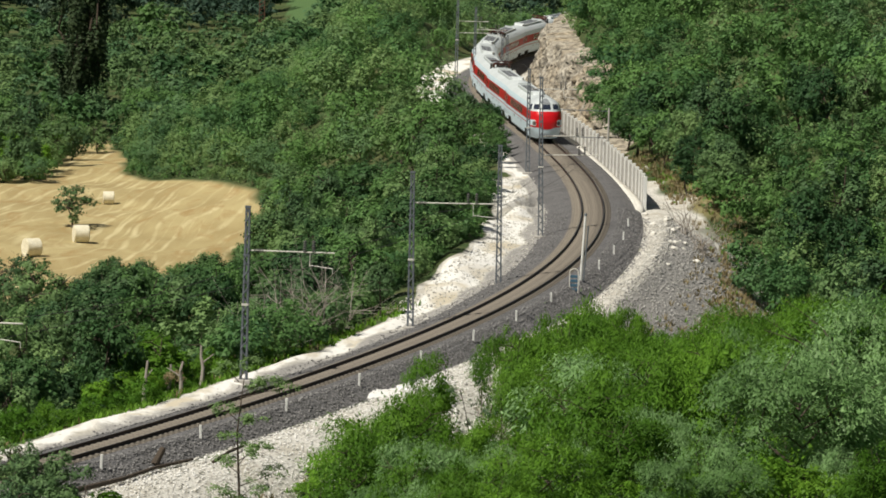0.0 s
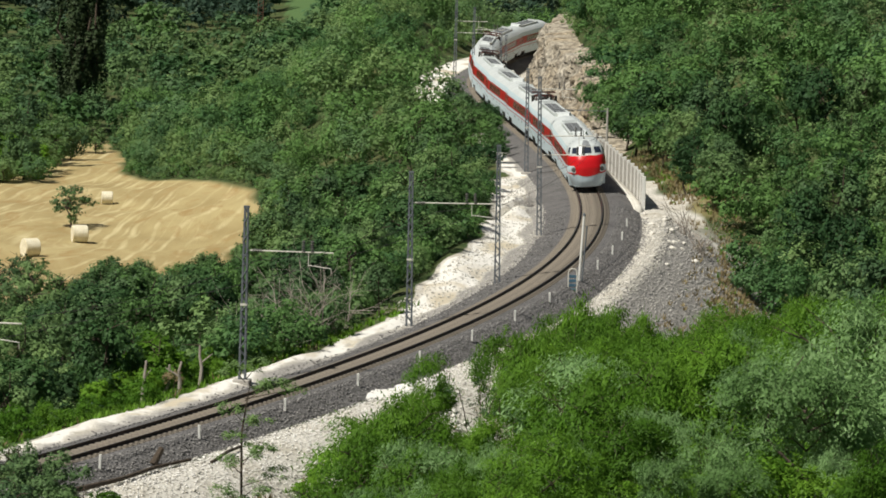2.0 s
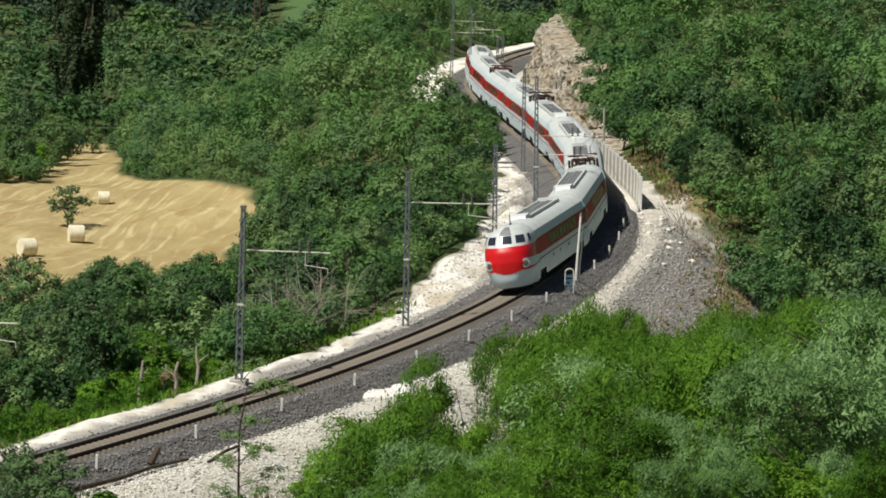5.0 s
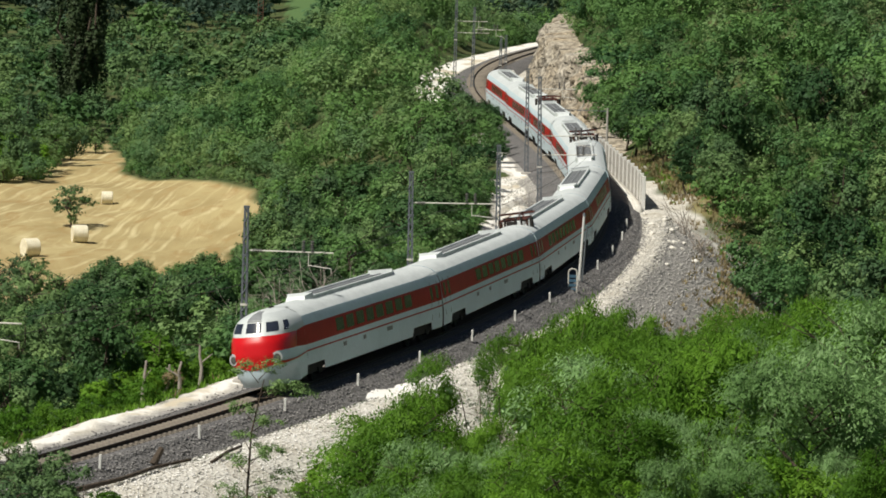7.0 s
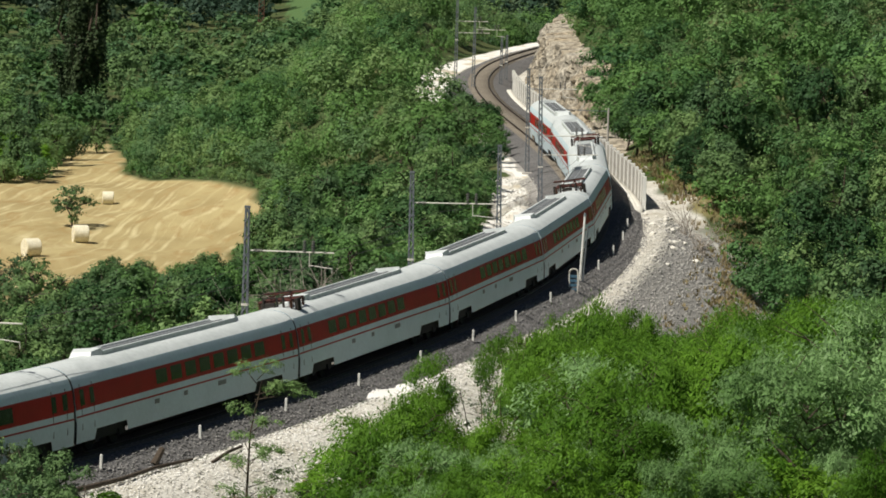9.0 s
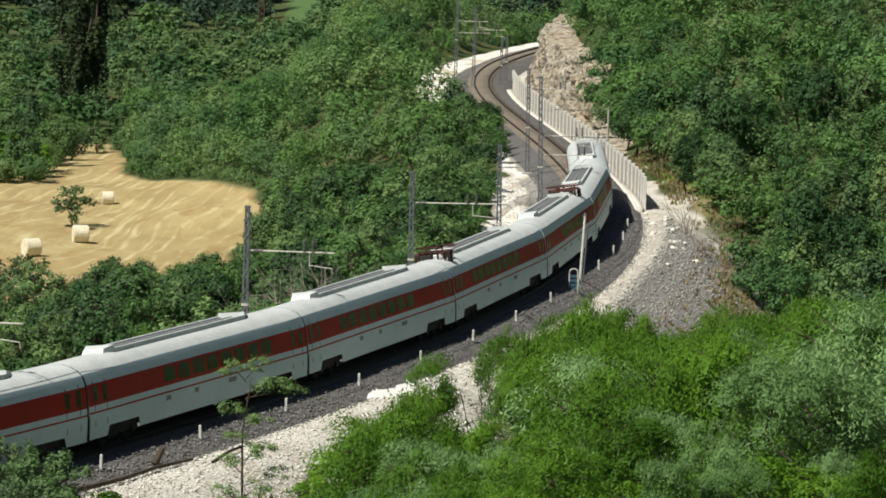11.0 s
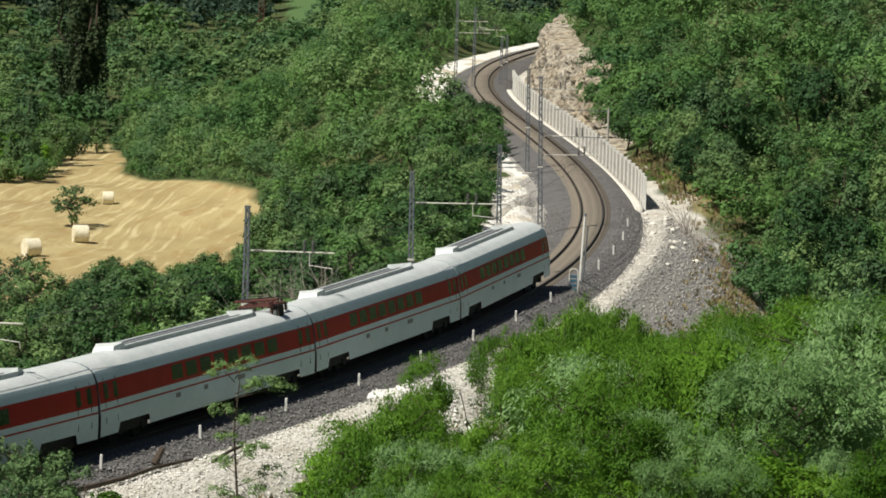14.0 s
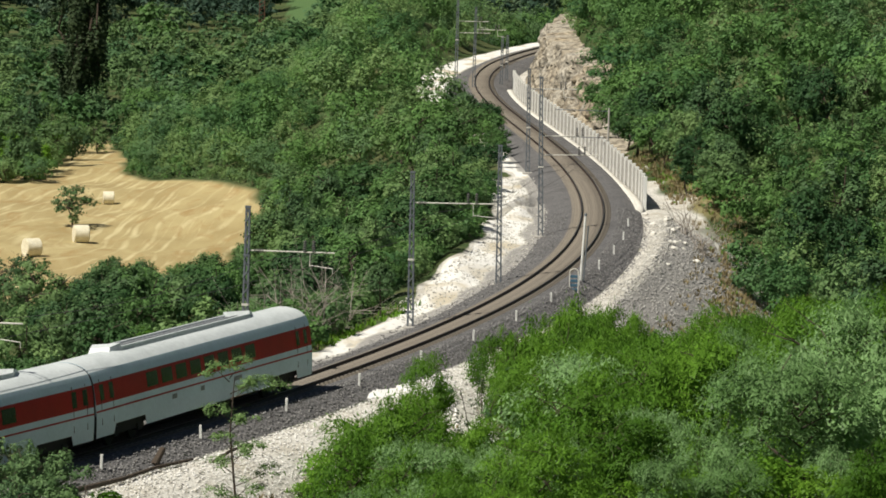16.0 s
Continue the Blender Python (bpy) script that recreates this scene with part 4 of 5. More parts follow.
def shared(key, name, make, mat, parent, at=(0, 0, 0), turn=0.0, label=""):
    """A part that is built once and whose mesh serves all its repeats."""
    if key not in SHARED:
        SHARED[key] = part(name, make(), mat, parent, label)
        ob = SHARED[key]
    else:
        ob = new(name, SHARED[key].data)
        ob.parent = parent
        if label:
            ob["label"] = label
    ob.matrix_basis = pose(*at, 0, 0, turn)
    return ob


def bogie_mesh():
    bm = bmesh.new()
    box(bm, -1.12, -0.98, -1.9, 1.9, 0.42, 0.72, bevel=0.03)
    box(bm, 0.98, 1.12, -1.9, 1.9, 0.42, 0.72, bevel=0.03)
    box(bm, -1.0, 1.0, -0.3, 0.3, 0.45, 0.8)
    for s in (-1, 1):
        for y in (-1.25, 1.25):
            box(bm, s * 1.05 - 0.14, s * 1.05 + 0.14, y - 0.2, y + 0.2, 0.34, 0.62)
    return bm


def wheelset_mesh():
    bm = bmesh.new()
    bar(bm, (-1.05, 0, 0.44), (1.05, 0, 0.44), 0.08, 8)
    for s in (-1, 1):
        bar(bm, (s * 0.70, 0, 0.44), (s * 0.83, 0, 0.44), 0.44, 20)
        bar(bm, (s * 0.68, 0, 0.44), (s * 0.70, 0, 0.44), 0.47, 20)
    return bm


def roof_unit(car, y0, y1, x=0.12):
    def duct():
        bm = bmesh.new()
        n = y1 - y0
        box(bm, -0.60, 0.60, 0, n, -0.12, 0.03)
        box(bm, -0.05, 0.05, 0, n, 0.02, 0.09, bevel=0.015)
        k = 0.3
        while k < n:
            box(bm, -0.5, 0.5, k, k + 0.10, 0.02, 0.06)
            k += 0.4
        return bm

    def rail():
        bm = bmesh.new()
        box(bm, -0.07, 0.07, 0, y1 - y0, -0.12, 0.13, bevel=0.02)
        return bm

    def cowl():
        bm = bmesh.new()
        vs = [bm.verts.new(p) for p in ((-0.62, 0, -0.2), (0.62, 0, -0.2), (0.62, 0.05, 0.26), (-0.62, 0.05, 0.26), (-0.50, 1.05, -0.2), (0.50, 1.05, -0.2), (0.44, 0.72, 0.16), (-0.44, 0.72, 0.16))]
        for f in ((0, 1, 2, 3), (3, 2, 6, 7), (7, 6, 5, 4), (1, 5, 6, 2), (0, 3, 7, 4)):
            bm.faces.new([vs[i] for i in f])
        bmesh.ops.recalc_face_normals(bm, faces=bm.faces)
        return bm

    shared(("duct", y1 - y0), "roof_duct", duct, GRILLE, car, (x, y0, 3.66), label="long grey ribbed roof duct")
    for q in (-0.58, 0.58):
        shared(("rail", y1 - y0), "duct_rail", rail, COACH_ROOF, car, (x + q, y0, 3.66))
    shared("cowl", "duct_cowl", cowl, COACH_ROOF, car, (x, y1, 3.66), label="white sloping end cowl")
    shared("cowl", "duct_cowl", cowl, COACH_ROOF, car, (x, y0, 3.66), 180, label="white sloping end cowl")


def pantograph(car, y, turn=0):
    def frame_mesh():
        bm = bmesh.new()
        for s in (-0.75, 0.75):
            bar(bm, (s, -1.0, 0.30), (s, 1.0, 0.30), 0.05)
        for q in (-1.0, 0, 1.0):
            bar(bm, (-0.75, q, 0.30), (0.75, q, 0.30), 0.05)
        return bm

    def lower_arm():
        bm = bmesh.new()
        bar(bm, (0.6, -0.8, 0.36), (0.3, 0.95, 0.46), 0.045)
        return bm

    def upper_arm():
        bm = bmesh.new()
        bar(bm, (0.3, 0.95, 0.46), (0.33, -0.9, 0.52), 0.035)
        return bm

    def head():
        bm = bmesh.new()
        bar(bm, (-1.0, 0, 0.56), (1.0, 0, 0.56), 0.05)
        return bm

    def foot_mesh():
        bm = bmesh.new()
        for k in range(3):
            bar(bm, (0, 0, 0.0 + k * 0.1), (0, 0, 0.05 + k * 0.1), 0.11)
        bar(bm, (0, 0, -0.2), (0, 0, 0.3), 0.05)
        return bm

    def gear_mesh():
        bm = bmesh.new()
        for x, q, w, d, h in ((-0.95, 0.5, 0.16, 0.5, 0.34), (0.95, -0.4, 0.16, 0.6, 0.30), (0.1, 1.35, 0.5, 0.12, 0.26), (-0.3, -1.3, 0.4, 0.14, 0.30), (0.35, 0.35, 0.2, 0.3, 0.32)):
            box(bm, x - w / 2, x + w / 2, q - d / 2, q + d / 2, -0.35, h, bevel=0.02)
        for x in (-0.45, -0.15, 0.5):
            bar(bm, (x, 1.1, -0.05), (x, 1.1, 0.46), 0.06, 8)
        bar(bm, (-0.5, 1.1, 0.46), (0.55, 1.1, 0.46), 0.03, 6)
        bar(bm, (-0.9, -0.9, 0.62), (0.9, 0.2, 0.62), 0.025, 6)
        return bm

    p = shared("panto_frame", "pantograph", frame_mesh, PANTO, car, (0, y, 3.62), turn, "folded reddish-brown pantograph")
    shared("panto_gear", "roof_gear", gear_mesh, UNDER, p, (0, 0, 0), 0, "dark insulators and switch boxes")
    for q in (0, 180):
        shared("panto_low", "lower_arm", lower_arm, PANTO, p, (0, 0, 0), q)
        shared("panto_up", "upper_arm", upper_arm, PANTO, p, (0, 0, 0), q)
    for q in (-0.9, -0.6):
        shared("panto_head", "collector_bar", head, PANTO, p, (0, q, 0))
    for s in (-0.75, 0.75):
        for q in (-0.9, 0.9):
            shared("panto_foot", "insulator", foot_mesh, PORCELAIN, p, (s, q, 0))


def nose_point(a, z, lift=0.0):
    """The cab's skin: a runs from -1 (one side, back) over 0 (tip) to 1, at the height z."""
    setback = float(np.interp(z, (0.30, 0.7, 1.2, 1.75, 2.3, 2.66, 3.36, 3.56, 3.68), (0.36, 0.14, 0.04, 0.0, 0.12, 0.32, 0.80, 1.35, 2.3)))
    w = half_width(max(z, 0.55)) + lift
    if z < 1.2:
        w -= 0.30 * (1.2 - z)
    if z > 2.6:
        w = min(w, 1.36)
    t = abs(a) * math.pi / 2
    d = 2.1
    x = w * math.sin(t) ** 0.72
    y = setback + d * (1 - math.cos(t) ** 0.75)
    return Vector((math.copysign(x, a), HALF + 1.05 + lift - y, z))


def nose_patch(a0, a1, z0, z1, na, nz, lift=0.0, back=None):
    """A piece of the cab's skin; back: also runs to this y along the side walls."""
    bm = bmesh.new()
    grid = []
    for j in range(nz + 1):
        z = z0 + (z1 - z0) * j / nz
        row = [nose_point(a0 + (a1 - a0) * i / na, z, lift) for i in range(na + 1)]
        if back is not None:
            w, zb, y = half_width(max(z, 0.55)) + lift, max(z, 0.5), row[0].y
            flat = [(y - 0.12, 0.15), (y - 0.4, 0.5), (back, 1.0)]
            side = [(w, q, z + (zb - z) * k) for q, k in flat]
            row = [Vector((-a, b, c)) for a, b, c in side[::-1]] + row + [Vector(p) for p in side]
        grid.append([bm.verts.new(p) for p in row])
    for p, q in zip(grid, grid[1:]):
        for i in range(len(p) - 1):
            bm.faces.new((p[i], p[i + 1], q[i + 1], q[i]))
    bmesh.ops.recalc_face_normals(bm, faces=bm.faces)
    return bm


def cab(car):
    b = HALF - 2.6
    part("apron", nose_patch(-1, 1, 0.34, 1.22, 24, 6, back=b), COACH_WHITE, car, "white lower apron", smooth=True)
    part("nose", nose_patch(-1, 1, 1.92, 2.62, 28, 6, lift=0.010), NOSE_RED, car, "glossy bright red rounded nose", smooth=True)
    for s in (-1, 1):
        bm, cols = bmesh.new(), []
        for k in range(9):
            f = k / 8
            ends = []
            for z0, z1 in ((1.92, 1.84), (2.62, 2.72)):
                tip = nose_point(s, z0)
                ends.append((tip.y + (b - tip.y) * f, z0 + (z1 - z0) * f))
            col = [(e, ends[0][0] + (ends[1][0] - ends[0][0]) * e, ends[0][1] + (ends[1][1] - ends[0][1]) * e) for e in (0, 0.25, 0.5, 0.75, 1.0)]
            cols.append([bm.verts.new((s * (half_width(z) + 0.006), y, z)) for _, y, z in col])
        for p, q in zip(cols, cols[1:]):
            for i in range(4):
                bm.faces.new((p[i], p[i + 1], q[i + 1], q[i]))
        bmesh.ops.recalc_face_normals(bm, faces=bm.faces)
        part("red_band", bm, COACH_RED, car, "dark red band running into the nose")
    part("chin", nose_patch(-0.42, 0.42, 1.22, 1.92, 20, 7), CAB_WHITE, car, "white chin under the red nose", smooth=True)
    bm = bmesh.new()
    rows = []
    for i in range(25):
        a = -0.42 + 0.84 * i / 24
        low = 1.12 + 0.30 * (abs(a) / 0.42) ** 1.3
        rows.append([bm.verts.new(nose_point(a, low + (1.92 - low) * j / 7, 0.010)) for j in range(8)])
    for p, q in zip(rows, rows[1:]):
        for j in range(7):
            bm.faces.new((p[j], q[j], q[j + 1], p[j + 1]))
    bmesh.ops.recalc_face_normals(bm, faces=bm.faces)
    part("lower_nose", bm, NOSE_RED, car, "glossy bright red lower nose, pointed below", smooth=True)
    for s in (-1, 1):
        bm = nose_patch(s * 0.42, s * 1.0, 1.22, 1.92, 14, 7)
        rim = [nose_point(s * 1.0, z) for z in (1.22, 1.92)]
        w = [Vector((s * half_width(z), b, z)) for z in (1.22, 1.92)]
        bm.faces.new([bm.verts.new(p) for p in (rim[0], w[0], w[1], rim[1])])
        part("side_flash", bm, COACH_WHITE, car, "white flash behind the headlight")
        bm = bmesh.new()
        lo = [bm.verts.new(nose_point(s * q, z, 0.022)) for q, z in ((0.30, 1.30), (0.42, 1.28), (0.5, 1.29), (0.62, 1.32), (0.75, 1.35), (0.88, 1.38), (1.0, 1.40))]
        hi = [bm.verts.new(nose_point(s * q, z, 0.022)) for q, z in ((0.30, 1.50), (0.42, 1.48), (0.5, 1.46), (0.62, 1.44), (0.75, 1.44), (0.88, 1.45), (1.0, 1.47))]
        for y, z in ((0.6, 1.44), (1.2, 1.50)):
            lo.append(bm.verts.new((s * (half_width(z) + 0.022), lo[6].co.y - y, z)))
            hi.append(bm.verts.new((s * (half_width(z + 0.06) + 0.022), lo[6].co.y - y, z + 0.06)))
        lo.append(bm.verts.new((s * (half_width(1.53) + 0.008), b - 0.05, 1.53)))
        hi.append(bm.verts.new((s * (half_width(1.585) + 0.008), b - 0.05, 1.585)))
        for i in range(len(lo) - 1):
            bm.faces.new((lo[i], lo[i + 1], hi[i + 1], hi[i]))
        part("red_line", bm, NOSE_RED, car)
    part("cab_front", nose_patch(-1, 1, 2.62, 3.56, 28, 8, back=b), CAB_WHITE, car, "white window surround", smooth=True)
    bm = nose_patch(-1, 1, 3.56, 3.68, 28, 2, back=b)
    top = [v for v in bm.verts if abs(v.co.z - 3.68) < 1e-4]
    bmesh.ops.contextual_create(bm, geom=top)
    part("cab_roof", bm, COACH_ROOF, car, smooth=False)
    for a0, a1 in ((-0.10, 0.10), (0.20, 0.50), (-0.50, -0.20)):
        part("windscreen", nose_patch(a0, a1, 2.79, 3.21, 8, 4, lift=0.015), CAB_GLASS, car, "dark reflective windscreen", smooth=True)
    part("roof_ridge", nose_patch(-0.11, 0.11, 3.26, 3.64, 6, 5, lift=0.03), GRILLE, car, "grey ridge over the middle windscreen")
    for s in (-1, 1):
        part("side_window", nose_patch(s * 0.64, s * 0.80, 2.78, 3.2, 4, 3, lift=0.012), CAB_GLASS, car)
        c = nose_point(s * 0.43, 1.64)
        d = Vector((s * 0.45, 0.89, 0.0))
        bm = bmesh.new()
        bar(bm, c - d * 0.25, c + d * 0.06, 0.29, 20, 0.25)
        h = part("headlight_housing", bm, CHROME, car, "round chrome headlight housing")
        bm = bmesh.new()
        bar(bm, c + d * 0.04, c + d * 0.09, 0.18, 16, 0.15)
        part("headlight", bm, LAMP_GLASS, h, "clear headlight lens")
    bm = bmesh.new()
    bar(bm, (0, HALF - 2.3, 3.6), (0, HALF - 2.3, 4.25), 0.025)
    bar(bm, (0, HALF - 2.6, 3.66), (0, HALF - 2.0, 3.7), 0.06)
    part("aerial", bm, UNDER, car)


def coach(first=False, last=False, pantos=(), shift=0.0):
    name = "driving_coach" if first or last else "railway_coach"
    label = "white and red driving coach with a rounded red nose" if first else "white and red tail coach with a blunt end" if last else "white railway coach with a dark red window band"
    car = thing(name, label, "railway coach", "coaches of the train")
    y1 = HALF - 2.6 if first else HALF
    coach_body(car, -HALF, y1)
    for y in (-9.0, 9.0):
        bogie = shared("bogie", "bogie", bogie_mesh, UNDER, car, (0, y, 0))
        for q in (-1.25, 1.25):
            shared("wheelset", "wheelset", wheelset_mesh, UNDER, bogie, (0, q, 0))
    for side in (-1, 1):
        for i in range(8):
            pane(car, shift - 5.7 + i * 1.63, 1.2, side, 2.0, 2.60)
        for y in ((-11.9, -10.9) if first else (-11.9, -10.9, 10.9, 11.9)):
            pane(car, y, 0.42, side, 1.98, 2.62)
        for y in ((-11.4,) if first else (-11.4, 11.4)):
            for e in (-0.62, 0.62):
                pane(car, y + e, 0.035, side, 1.0, 2.84, "door_seam", RUBBER)
        for y, w in ((-3.2, 0.9), (4.2, 0.5), (1.0, 0.4)):
            pane(car, y, w, side, 1.22, 1.42, "vent_grille", GRILLE)
    if not last:
        bm = bmesh.new()
        for y in (-HALF - 0.24,):
            vs0 = [(s * (w - 0.03), z) for s, lst in ((-1, SECTION[1:]), (1, SECTION[1:-1][::-1])) for w, z in lst]
            r0 = [bm.verts.new((x, -HALF + 0.01, z - 0.03)) for x, z in vs0]
            r1 = [bm.verts.new((x, -HALF - 0.21, z - 0.03)) for x, z in vs0]
            for i in range(len(r0)):
                j = (i + 1) % len(r0)
                bm.faces.new((r0[i], r0[j], r1[j], r1[i]))
        part("gangway", bm, RUBBER, car, "black rubber gangway")
    roof_unit(car, -7.5, 5.5 if first else 7.4)
    for y, turn in pantos:
        pantograph(car, y, turn)
    if first:
        cab(car)
    return car


COACHES = [coach(first=True, shift=-1.0)] + [coach(pantos=p, shift=q) for p, q in (((), -2.2), (((10.2, 0),), 1.6), ((), -1.8), ((), 1.2), (((10.2, 0),), 1.6), (((-10.2, 180),), -1.6), ((), 0.6))] + [coach(last=True, shift=0.8)]
PITCH = 25.45


def nose_at(t):
    """How far along the line the train's nose is."""
    return 331.1 - 27.014 * t + 0.2406 * t * t - 0.0087 * t * t * t


def coach_pose(i, t):
    c = nose_at(t) + 13.25 + i * PITCH
    xa, ya, _, _ = on_line(c - 9.0)
    xb, yb, _, _ = on_line(c + 9.0)
    a = math.atan2(xb - xa, yb - ya)
    tilt = float(lean(c)) * 2.1
    m = Matrix.Translation(((xa + xb) / 2, (ya + yb) / 2, 0.185)) @ Matrix.Rotation(math.pi - a, 4, "Z")
    return m @ Matrix.Translation((0, 0, 0.3)) @ Matrix.Rotation(tilt, 4, "Y") @ Matrix.Translation((0, 0, -0.3))


def motions():
    # gusts bend the near trees over, and they spring back
    gust_at, gust = (0, 2, 4, 6, 8, 10, 12, 14, 16), (0.0, 1.0, 1.5, 4.0, 4.5, 3.5, 0.5, -2.0, -3.0)
    for i, ob in enumerate(SWAYING):
        base, a, b = ob.matrix_basis.to_euler().z, 1.7 * i, 2.9 * i
        at, rows = ob.location.copy(), []
        for t in np.arange(0, 16.1, 0.8):
            bend = radians(float(np.interp(t, gust_at, gust)) + 1.5 * math.sin(b + t * 1.3))
            rows.append((float(t), Matrix.Translation(at) @ Matrix.Rotation(radians(1.2) * math.sin(a + t * 1.6), 4, "X") @ Matrix.Rotation(bend, 4, "Y") @ Matrix.Rotation(base, 4, "Z")))
        walk(ob, rows)
    times = [k * 0.4 for k in range(41)]
    for i, car in enumerate(COACHES):
        walk(car, [(t, coach_pose(i, t)) for t in times])

# ---- rock cutting ----


def build_rock():
    n, k = 230, 26
    v = []
    for i in range(n + 1):
        y = 366 + (545 - 366) * i / n
        sl = float(np.interp(y, LINE_Y, SLOPE))
        c = 1 / math.sqrt(1 + sl * sl)
        top = 0.1 + 6.0 * float(soft(y, 366, 425)) + 0.9 * float(soft(y, 440, 500))
        for j in range(k + 1):
            h = top * j / k
            u = 4.9 + 1.6 * (1 - float(soft(y, 366, 390))) + h * 0.40
            p = Vector((u * 0.8, y * 0.8, h * 0.55))
            d = 0.7 * noise.fractal(p * 0.45, 1.0, 2.0, 3) + 0.45 * noise.noise(p * 1.9) + 0.22 * noise.noise(p * 5.0)
            d += 0.35 * (noise.cell(Vector((y * 0.45 + h * 0.3, h * 0.5 - y * 0.1, 1.0))) - 0.5)
            d *= min(1.0, 0.2 + h)
            if j == k:
                u += 3.0
            x0 = float(np.interp(y, LINE_Y, LINE_X))
            v.append((x0 + (u + d) * c, y - (u + d) * c * sl, -0.75 + h + 0.35 * noise.noise(p * 1.3)))
    i = (np.arange(n)[:, None] * (k + 1) + np.arange(k)[None]).ravel()
    ob = arrays("rock_face", v, np.stack([i, i + 1, i + k + 2, i + k + 1], 1), [ROCK])
    tagged(ob, "pale beige cut rock face beside the track", "rock face", kind="structure")


build_rock()


def scatter_stones(name, label, mat, spots, sizes, rng):
    """Loose stones: squashed eight-sided lumps."""
    base = np.array([(1, 0, 0), (-1, 0, 0), (0, 1, 0), (0, -1, 0), (0, 0, 1), (0, 0, -0.6)], float)
    tri = np.array([(0, 2, 4), (2, 1, 4), (1, 3, 4), (3, 0, 4), (2, 0, 5), (1, 2, 5), (3, 1, 5), (0, 3, 5)])
    n = len(spots)
    w = rng.uniform(0, 6.283, n)
    p = base[None] * (sizes[:, None, None] * rng.uniform(0.6, 1.3, (n, 6, 1))) * (1, 1, 0.75)
    x = p[..., 0] * np.cos(w)[:, None] - p[..., 1] * np.sin(w)[:, None]
    y = p[..., 0] * np.sin(w)[:, None] + p[..., 1] * np.cos(w)[:, None]
    v = np.stack([x, y, p[..., 2]], -1) + spots[:, None]
    f = (tri[None] + 6 * np.arange(n)[:, None, None]).reshape(-1, 3)
    tagged(arrays(name, v.reshape(-1, 3), f, [mat]), label, "stones", kind="stuff")


def bed_height(s, u):
    a = np.abs(u)
    ln = lean(s)
    side = np.where(u > 0, -0.05 + 2.35 * ln, -0.06 - 2.0 * ln)
    foot = np.where(u > 0, -0.85, -0.75)
    out = np.where(u > 0, 3.9, 3.7)
    rim = np.where(u > 0, 2.35, 2.0)
    return np.where(a < rim, u * ln - 0.03, side + (foot - side) * np.clip((a - rim) / (out - rim), 0, 1))


def build_stones():
    rng = np.random.default_rng(12)
    # ballast shoulders
    n = 10000
    s = 105 + 160 * rng.random(n) ** 1.3
    u = np.where(rng.random(n) < 0.78, rng.uniform(1.7, np.where(s > 185, 4.0, 3.6), n), -rng.uniform(1.7, 3.6, n))
    p = beside(s, u)
    p[:, 2] = np.maximum(bed_height(s, u), land(p[:, 0], p[:, 1])) + 0.02
    scatter_stones("ballast_stones", "grey angular ballast stones on the track's shoulders", GREYSTONE, p, rng.uniform(0.035, 0.085, n), rng)
    # white limestone on the banks
    n = 8500
    s = 95 + 165 * rng.random(n) ** 1.2
    u = np.where(s > 188, 3.8, 3.45) + np.where(s > 188, 1.6, 8.2) * rng.random(n) ** 1.4
    q = beside(s, u)
    s2 = rng.uniform(190, 300, 2200)
    u2 = -(3.1 + rng.random(2200) * np.where((s2 > 195), 3.4, 1.7))
    r = beside(s2, u2)
    p = np.concatenate([q, r])
    p[:, 2] = land(p[:, 0], p[:, 1]) + 0.03
    scatter_stones("limestone_rubble", "white broken limestone spread over the banks", LIMESTONE, p, rng.uniform(0.03, 0.085, len(p)) * np.where(rng.random(len(p)) < 0.03, 2.0, 1.0), rng)
    n = 7000
    s = rng.uniform(196, 262, n)
    u = rng.uniform(5.0, 13.0, n)
    p = beside(s, u)
    p[:, 2] = land(p[:, 0], p[:, 1]) + 0.03
    scatter_stones("grey_rubble", "grey broken stone on the embankment", PALESTONE, p, rng.uniform(0.04, 0.11, n), rng)
    n = 9000
    s = rng.uniform(100, 172, n)
    u = 3.45 + 5.7 * rng.random(n) ** 1.2
    p = beside(s, u)
    p[:, 2] = land(p[:, 0], p[:, 1]) + 0.02
    scatter_stones("gravel", "bright white limestone gravel on the bank", LIMESAND, p, rng.uniform(0.03, 0.075, n), rng)
    # larger white lumps among the greenery below the line
    n = 420
    k = rng.integers(0, 5, n)
    x = np.array([0.2, 1.2, 2.2, -0.2, 0.7])[k] + rng.normal(size=n) * 0.45
    y = np.array([205.0, 202.0, 203.5, 209.0, 199.0])[k] + rng.normal(size=n) * 1.5
    p = np.stack([x, y, land(x, y) + 0.05], -1)
    scatter_stones("white_lumps", "bright white broken lumps below the line", LIMESAND, p, rng.uniform(0.07, 0.18, n), rng)
    # tumbled blocks where the fence ends
    for k in range(26):
        x, y = 15.3 + rng.normal() * 0.9, 296 + rng.normal() * 9
        bm = bmesh.new()
        bmesh.ops.create_icosphere(bm, subdivisions=1, radius=rng.uniform(0.12, 0.34))
        for v in bm.verts:
            v.co *= rng.uniform(0.75, 1.25)
            v.co.z *= 0.7
        ob = part("boulder", bm, LIMESTONE)
        ob.location = (x, y, float(land(x, y)) + 0.05)
        tagged(ob, "pale broken boulder on the bank", "boulder", "tumbled boulders")


build_stones()

# ---- line-side equipment ----


